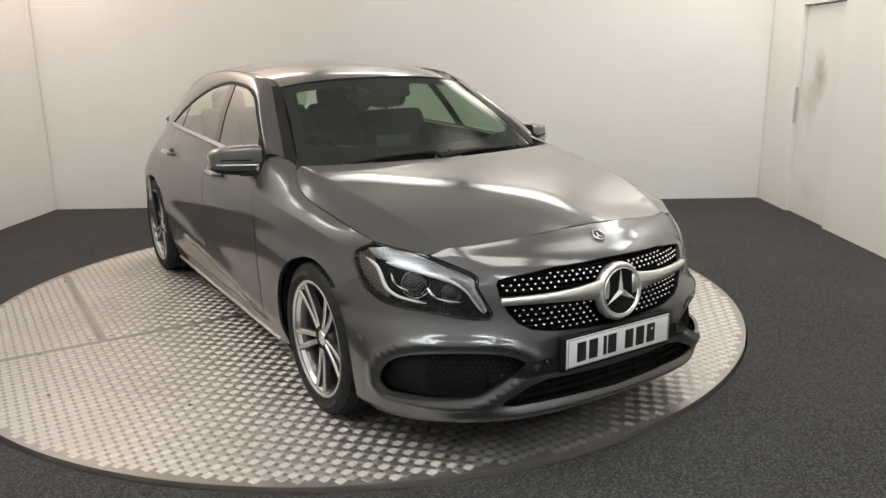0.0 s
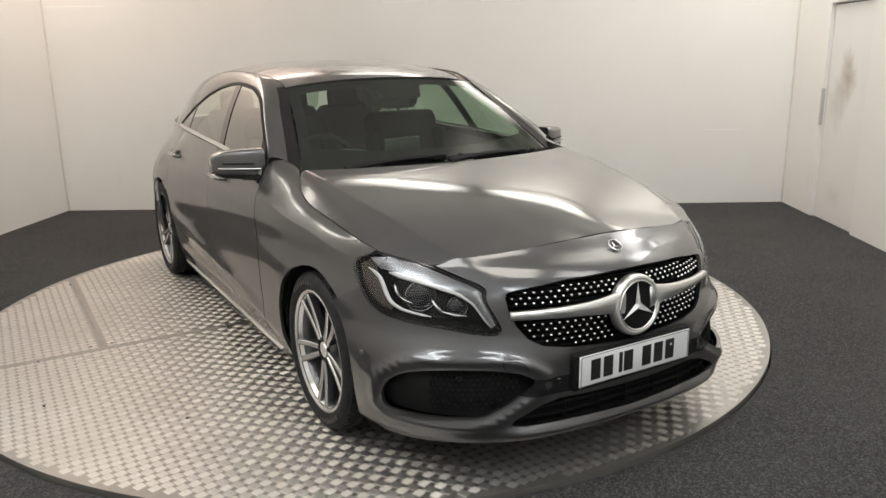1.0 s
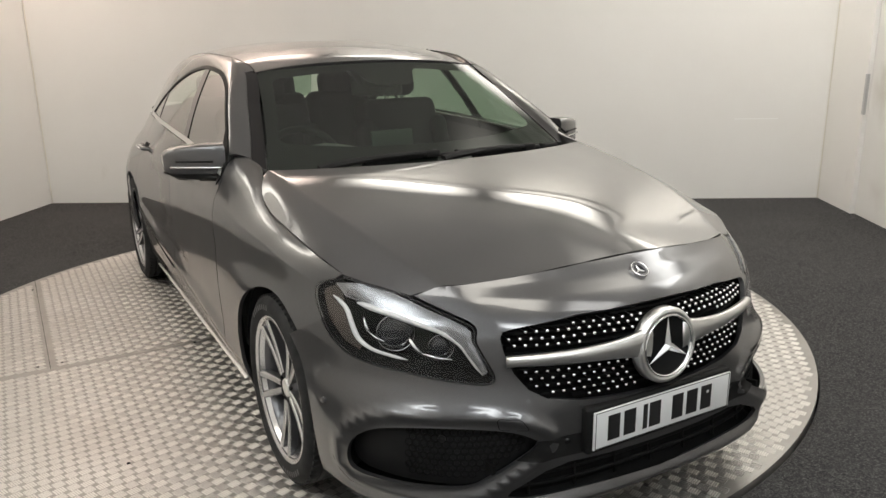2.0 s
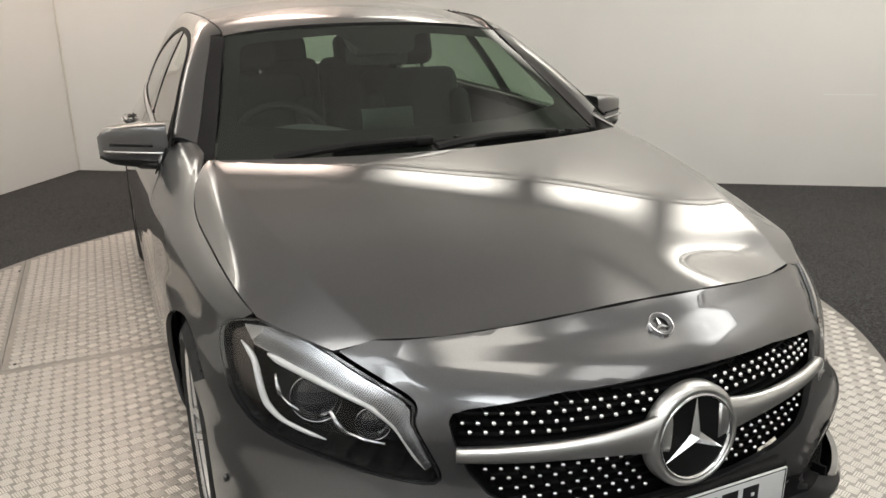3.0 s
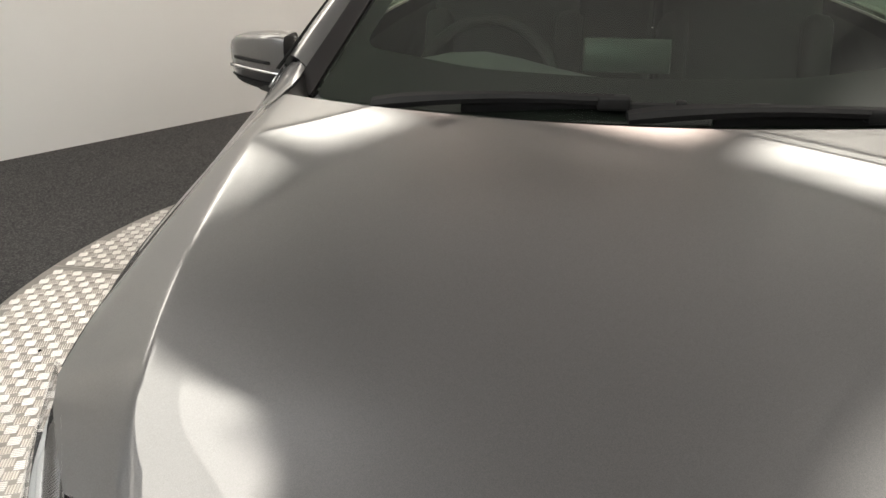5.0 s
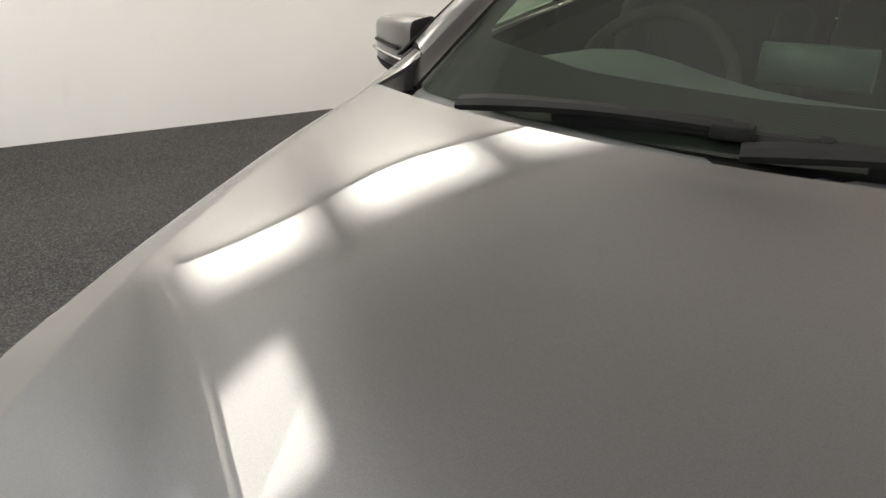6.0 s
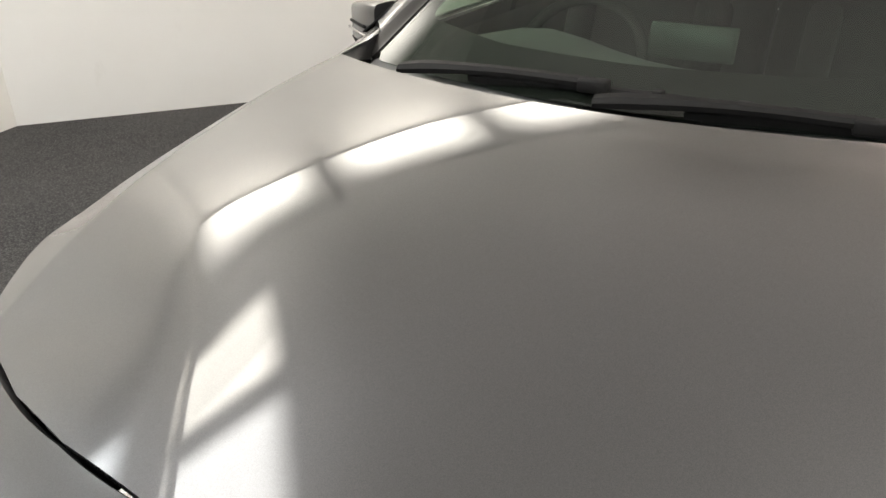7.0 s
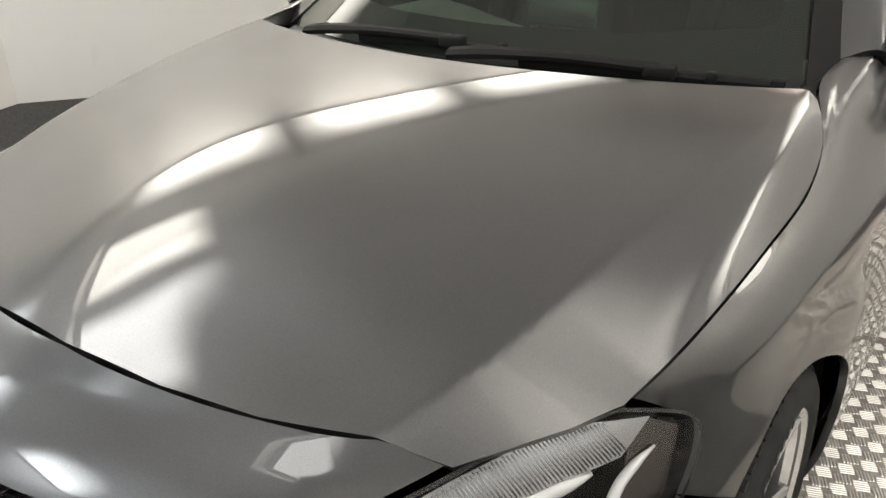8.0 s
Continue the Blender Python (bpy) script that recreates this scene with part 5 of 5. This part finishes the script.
def cabin_inside():
    # dashboard, door cards, headliner, floor
    bm = bmesh.new()
    prof = [(.36, .90), (.50, .945), (.66, .955), (.80, .945), (.90, .90), (.94, .80), (.92, .55), (.80, .40)]
    rows = []
    for i in range(17):
        x = -.68 + 1.36 * i / 16
        hump = .048 * math.exp(-((x + .36) / .21) ** 2)
        rows.append([bm.verts.new((x, y - .10 * (1 - (x / .68) ** 2) * (1 if y < .7 else .3), z + hump * math.exp(-((y - .82) / .16) ** 2) * 1.3)) for y, z in prof])
    for a, b in zip(rows, rows[1:]):
        for j in range(len(prof) - 1):
            bm.faces.new((a[j], b[j], b[j + 1], a[j + 1]))
    part("dashboard", bm, DASH, car, "black soft-touch dashboard")
    part("centre_display", box((.205, .012, .082), (-.006, .832, .995), .006, turn=Euler((radians(-12), 0, 0)).to_matrix()), DISPLAY, car, "free-standing dark grey-green display")
    part("console", box((.22, .75, .20), (0, 1.25, .48), .03), TRIM, car)
    panel("headliner", offset(roof, -.03), [(-.98, 1.06), (.98, 1.06), (.98, 2.9), (-.98, 2.9)], TRIM, car, (), .15, .1, 0)
    outer = [(t, 0.06) for t in np.linspace(.3, 9.2, 40)] + [(t, .97) for t in np.linspace(9.2, .3, 40)]
    panel("pillar_trim", offset(rail, -.022), outer, TRIM, car, (), .25, .15, 0, both=True)
    card = [(.55, .30), (.60, .93)] + [(y, BELT(y) - .02) for y in np.linspace(.7, 2.6, 12)] + [(2.5, .30)]
    panel("door_card", offset(side, -.06), card, TRIM, car, (), .1, .08, 0, both=True)
    outer = [(-.78, .4), (.78, .4), (.78, 3.2), (-.78, 3.2)]
    panel("floor_pan", lambda x, y: Vector((x, y, .24)), outer, TRIM, car, (), .3, .3, 0)
    # steering wheel
    c, tilt = Vector((-.365, .985, .875)), radians(26)
    M = Matrix.Translation(c) @ Matrix.Rotation(-tilt, 4, "X")
    bm = tube([(.184 * math.cos(2 * math.pi * k / 48), 0, .184 * math.sin(2 * math.pi * k / 48)) for k in range(49)], .016, 10)
    sw = part("steering_wheel", bm, CLOTH, car, "black three-spoke steering wheel")
    sw.matrix_basis = M
    part("wheel_hub", box((.17, .05, .13), (0, -.005, -.01), .025), TRIM, sw)
    for a in (0, 180, 270):
        part("wheel_spoke", box((.14, .02, .035), (.11 * math.cos(radians(a)), -.005, .11 * math.sin(radians(a))), .006, turn=Euler((0, -radians(a), 0)).to_matrix()), SATIN if a != 270 else TRIM, sw)
    # seats
    def seat(x, y, w, front):
        s = new("front_seat" if front else "rear_seat")
        s.parent = car
        s.location = (x, y, .24)
        tagged(s, "black cloth bucket seat" if front else "black cloth rear seat")
        tilt = radians(-20)
        part("seat_cushion", box((w, .50, .16), (0, -.22, .22), .06, 3), CLOTH, s)
        bm = box((w * .95, .13, .66), (0, .10, .56), .055, 3, Euler((tilt, 0, 0)).to_matrix())
        part("backrest", bm, CLOTH, s)
        if front:
            for sx in (1, -1):
                part("side_bolster", box((.09, .17, .50), (sx * w * .42, .055, .53), .04, 3, Euler((tilt, 0, 0)).to_matrix()), CLOTH, s)
        hz = .98 if front else .90
        hr = part("headrest", box((.25 if front else .22, .10, .19), (0, .225, hz), .045, 3, Euler((tilt * .7, 0, 0)).to_matrix()), CLOTH, s)
        for sx in (.05, -.05):
            part("headrest_post", tube([(sx, .17, hz - .22), (sx, .215, hz - .05)], .006, 8), SATIN, hr)

    seat(-.37, 1.38, .50, True)
    seat(.37, 1.38, .50, True)
    seat(-.38, 2.25, .44, False)
    seat(.38, 2.25, .44, False)
    seat(0, 2.25, .34, False)
    # mirror and sensor pod under the screen's head
    part("sensor_pod", box((.19, .16, .05), (0, 1.02, 1.262), .02, turn=Euler((radians(26), 0, 0)).to_matrix()), TRIM, car, "dark sensor cover behind the windscreen")
    im = part("interior_mirror", box((.245, .025, .07), (.05, 1.10, 1.205), .012, turn=Euler((radians(-8), 0, radians(-12))).to_matrix()), TRIM, car, "black interior mirror")
    part("mirror_stem", tube([(.03, 1.05, 1.26), (.045, 1.09, 1.215)], .012, 8), TRIM, im)


def door_details(doors, rdoors):
    for ob, y in [(d, 1.20) for d in doors] + [(d, 2.27) for d in rdoors]:
        sg = 1 if ob.data.vertices[0].co.x > 0 else -1
        z = .865
        p = side(y, z)
        bm = tube([(p.x + .004, y - .11, z - .002), (p.x + .030, y - .085, z), (p.x + .036, y, z + .002), (p.x + .030, y + .085, z), (p.x + .004, y + .11, z)],
                  [.012, .015, .016, .015, .012], 10, flat=.85)
        part("door_handle", mirror_bm(bm, sg), PAINT, ob, "body-coloured pull handle with bright insert")
        bm = tube([(p.x + .047, y - .075, z + .002), (p.x + .052, y, z + .004), (p.x + .047, y + .075, z + .002)], .003, 6)
        part("handle_insert", mirror_bm(bm, sg), CHROME, ob)
        # flat black oval that paints in the shade of the handle recess
        cup = bmesh.new()
        bmesh.ops.create_uvsphere(cup, u_segments=20, v_segments=10, radius=1, matrix=Matrix.Translation((p.x - .0055, y, z - .002)) @ Matrix.Diagonal((.008, .075, .028, 1)))
        part("handle_cup_shade", mirror_bm(cup, sg), BLACK, ob)


DOORS = car_skin()
car_cabin()
front_face()
headlamps()
mirrors()
wiper((-.52, .400, .962), (-.045, .392, .986), (.232, .412, .980), (-.34, .405, .976))
wiper((-.02, .345, .966), (.438, .411, .974), (.645, .466, .968), (.14, .378, .972))
wheels()
cabin_inside()
door_details(*DOORS)


# ---- turntable ----
def turntable():
    tt = new("turntable")
    tt.location = (*DISC, 0)
    tagged(tt, "round aluminium tread-plate turntable set in the carpet", "turntable")
    seam_y, seam_x, gap = 1.403 - DISC[1], 1.535, .0016

    def plate(poly):
        bm = bmesh.new()
        top = [bm.verts.new((x, y, 0)) for x, y in poly]
        low = [bm.verts.new((x, y, -.05)) for x, y in poly]
        bm.faces.new(top)
        for i in range(len(poly)):
            j = (i + 1) % len(poly)
            bm.faces.new((top[j], top[i], low[i], low[j]))
        bmesh.ops.recalc_face_normals(bm, faces=bm.faces)
        return part("tread_plate", bm, ALU, tt, "worn aluminium tread plate", False)

    R = DISC_R
    a0 = math.asin(seam_y / R)

    def arc_pts(a, b, n):
        return [(R * math.cos(a + (b - a) * i / n), R * math.sin(a + (b - a) * i / n)) for i in range(n + 1)]

    lo = math.asin((seam_y - gap) / R)
    plate(arc_pts(math.pi - lo, 2 * math.pi + lo, 120))
    hi = math.asin((seam_y + gap) / R)
    ax = math.acos((seam_x + gap) / R)
    plate(arc_pts(hi, ax, 30) + [(seam_x + gap, seam_y + gap)])
    plate([(-x, y) for x, y in arc_pts(hi, ax, 30) + [(seam_x + gap, seam_y + gap)]][::-1])
    ax = math.acos((seam_x - gap) / R)
    plate(arc_pts(ax, math.pi - ax, 80) + [(-seam_x + gap, seam_y + gap), (seam_x - gap, seam_y + gap)])
    # raised five-bar tread
    pitch = .0425
    base = np.array([(-1, -1, 0), (1, -1, 0), (1, 1, 0), (-1, 1, 0), (-.9, -.4, 1), (.9, -.4, 1), (.9, .4, 1), (-.9, .4, 1)], float)
    quads = np.array([(4, 5, 6, 7), (0, 1, 5, 4), (1, 2, 6, 5), (2, 3, 7, 6), (3, 0, 4, 7)])
    V, F = [], []
    count = 0
    n = int(R / pitch) + 1
    for i in range(-n, n + 1):
        for j in range(-n, n + 1):
            cx, cy = i * pitch, j * pitch
            if math.hypot(cx, cy) > R - .03 or abs(cy - seam_y) < .012 or (cy > seam_y and abs(abs(cx) - seam_x) < .012):
                continue
            ang = math.radians(22 if (i + j) % 2 else 112)
            c, s = math.cos(ang), math.sin(ang)
            for k in range(5):
                off = (k - 2) * .0076
                half = .0182 - .0008 * abs(k - 2)
                b = base * (half, .0029, .0013)
                x = b[:, 0] * c - (b[:, 1] + off) * s + cx
                y = b[:, 0] * s + (b[:, 1] + off) * c + cy
                V.append(np.c_[x, y, b[:, 2]])
                F.append(quads + count)
                count += 8
    raw_ob = raw("tread_pattern", np.concatenate(V).tolist(), np.concatenate(F).tolist(), mat_tread(), tt)
    tagged(raw_ob, "raised five-bar tread pattern", kind="stuff")
    # bolts along the seams
    bolt = None
    for x, y in [(-seam_x - .05, seam_y + .05), (-seam_x + .05, seam_y + .05), (-seam_x - .3, seam_y - .03), (-seam_x - .02, 1.4), (seam_x + .3, seam_y + .03), (seam_x + .55, seam_y + .03),
                 (seam_x + .1, seam_y - .03), (-.9, seam_y - .02), (-1.35, -1.0), (-.6, -1.75), (.7, -1.6), (-1.85, -.55)]:
        bm = bmesh.new()
        bmesh.ops.create_cone(bm, segments=10, radius1=.007, radius2=.006, depth=.004, cap_ends=True)
        b = part("plate_screw", bm, DARK, tt, smooth=False)
        b.location = (x, y, .0015)


turntable()
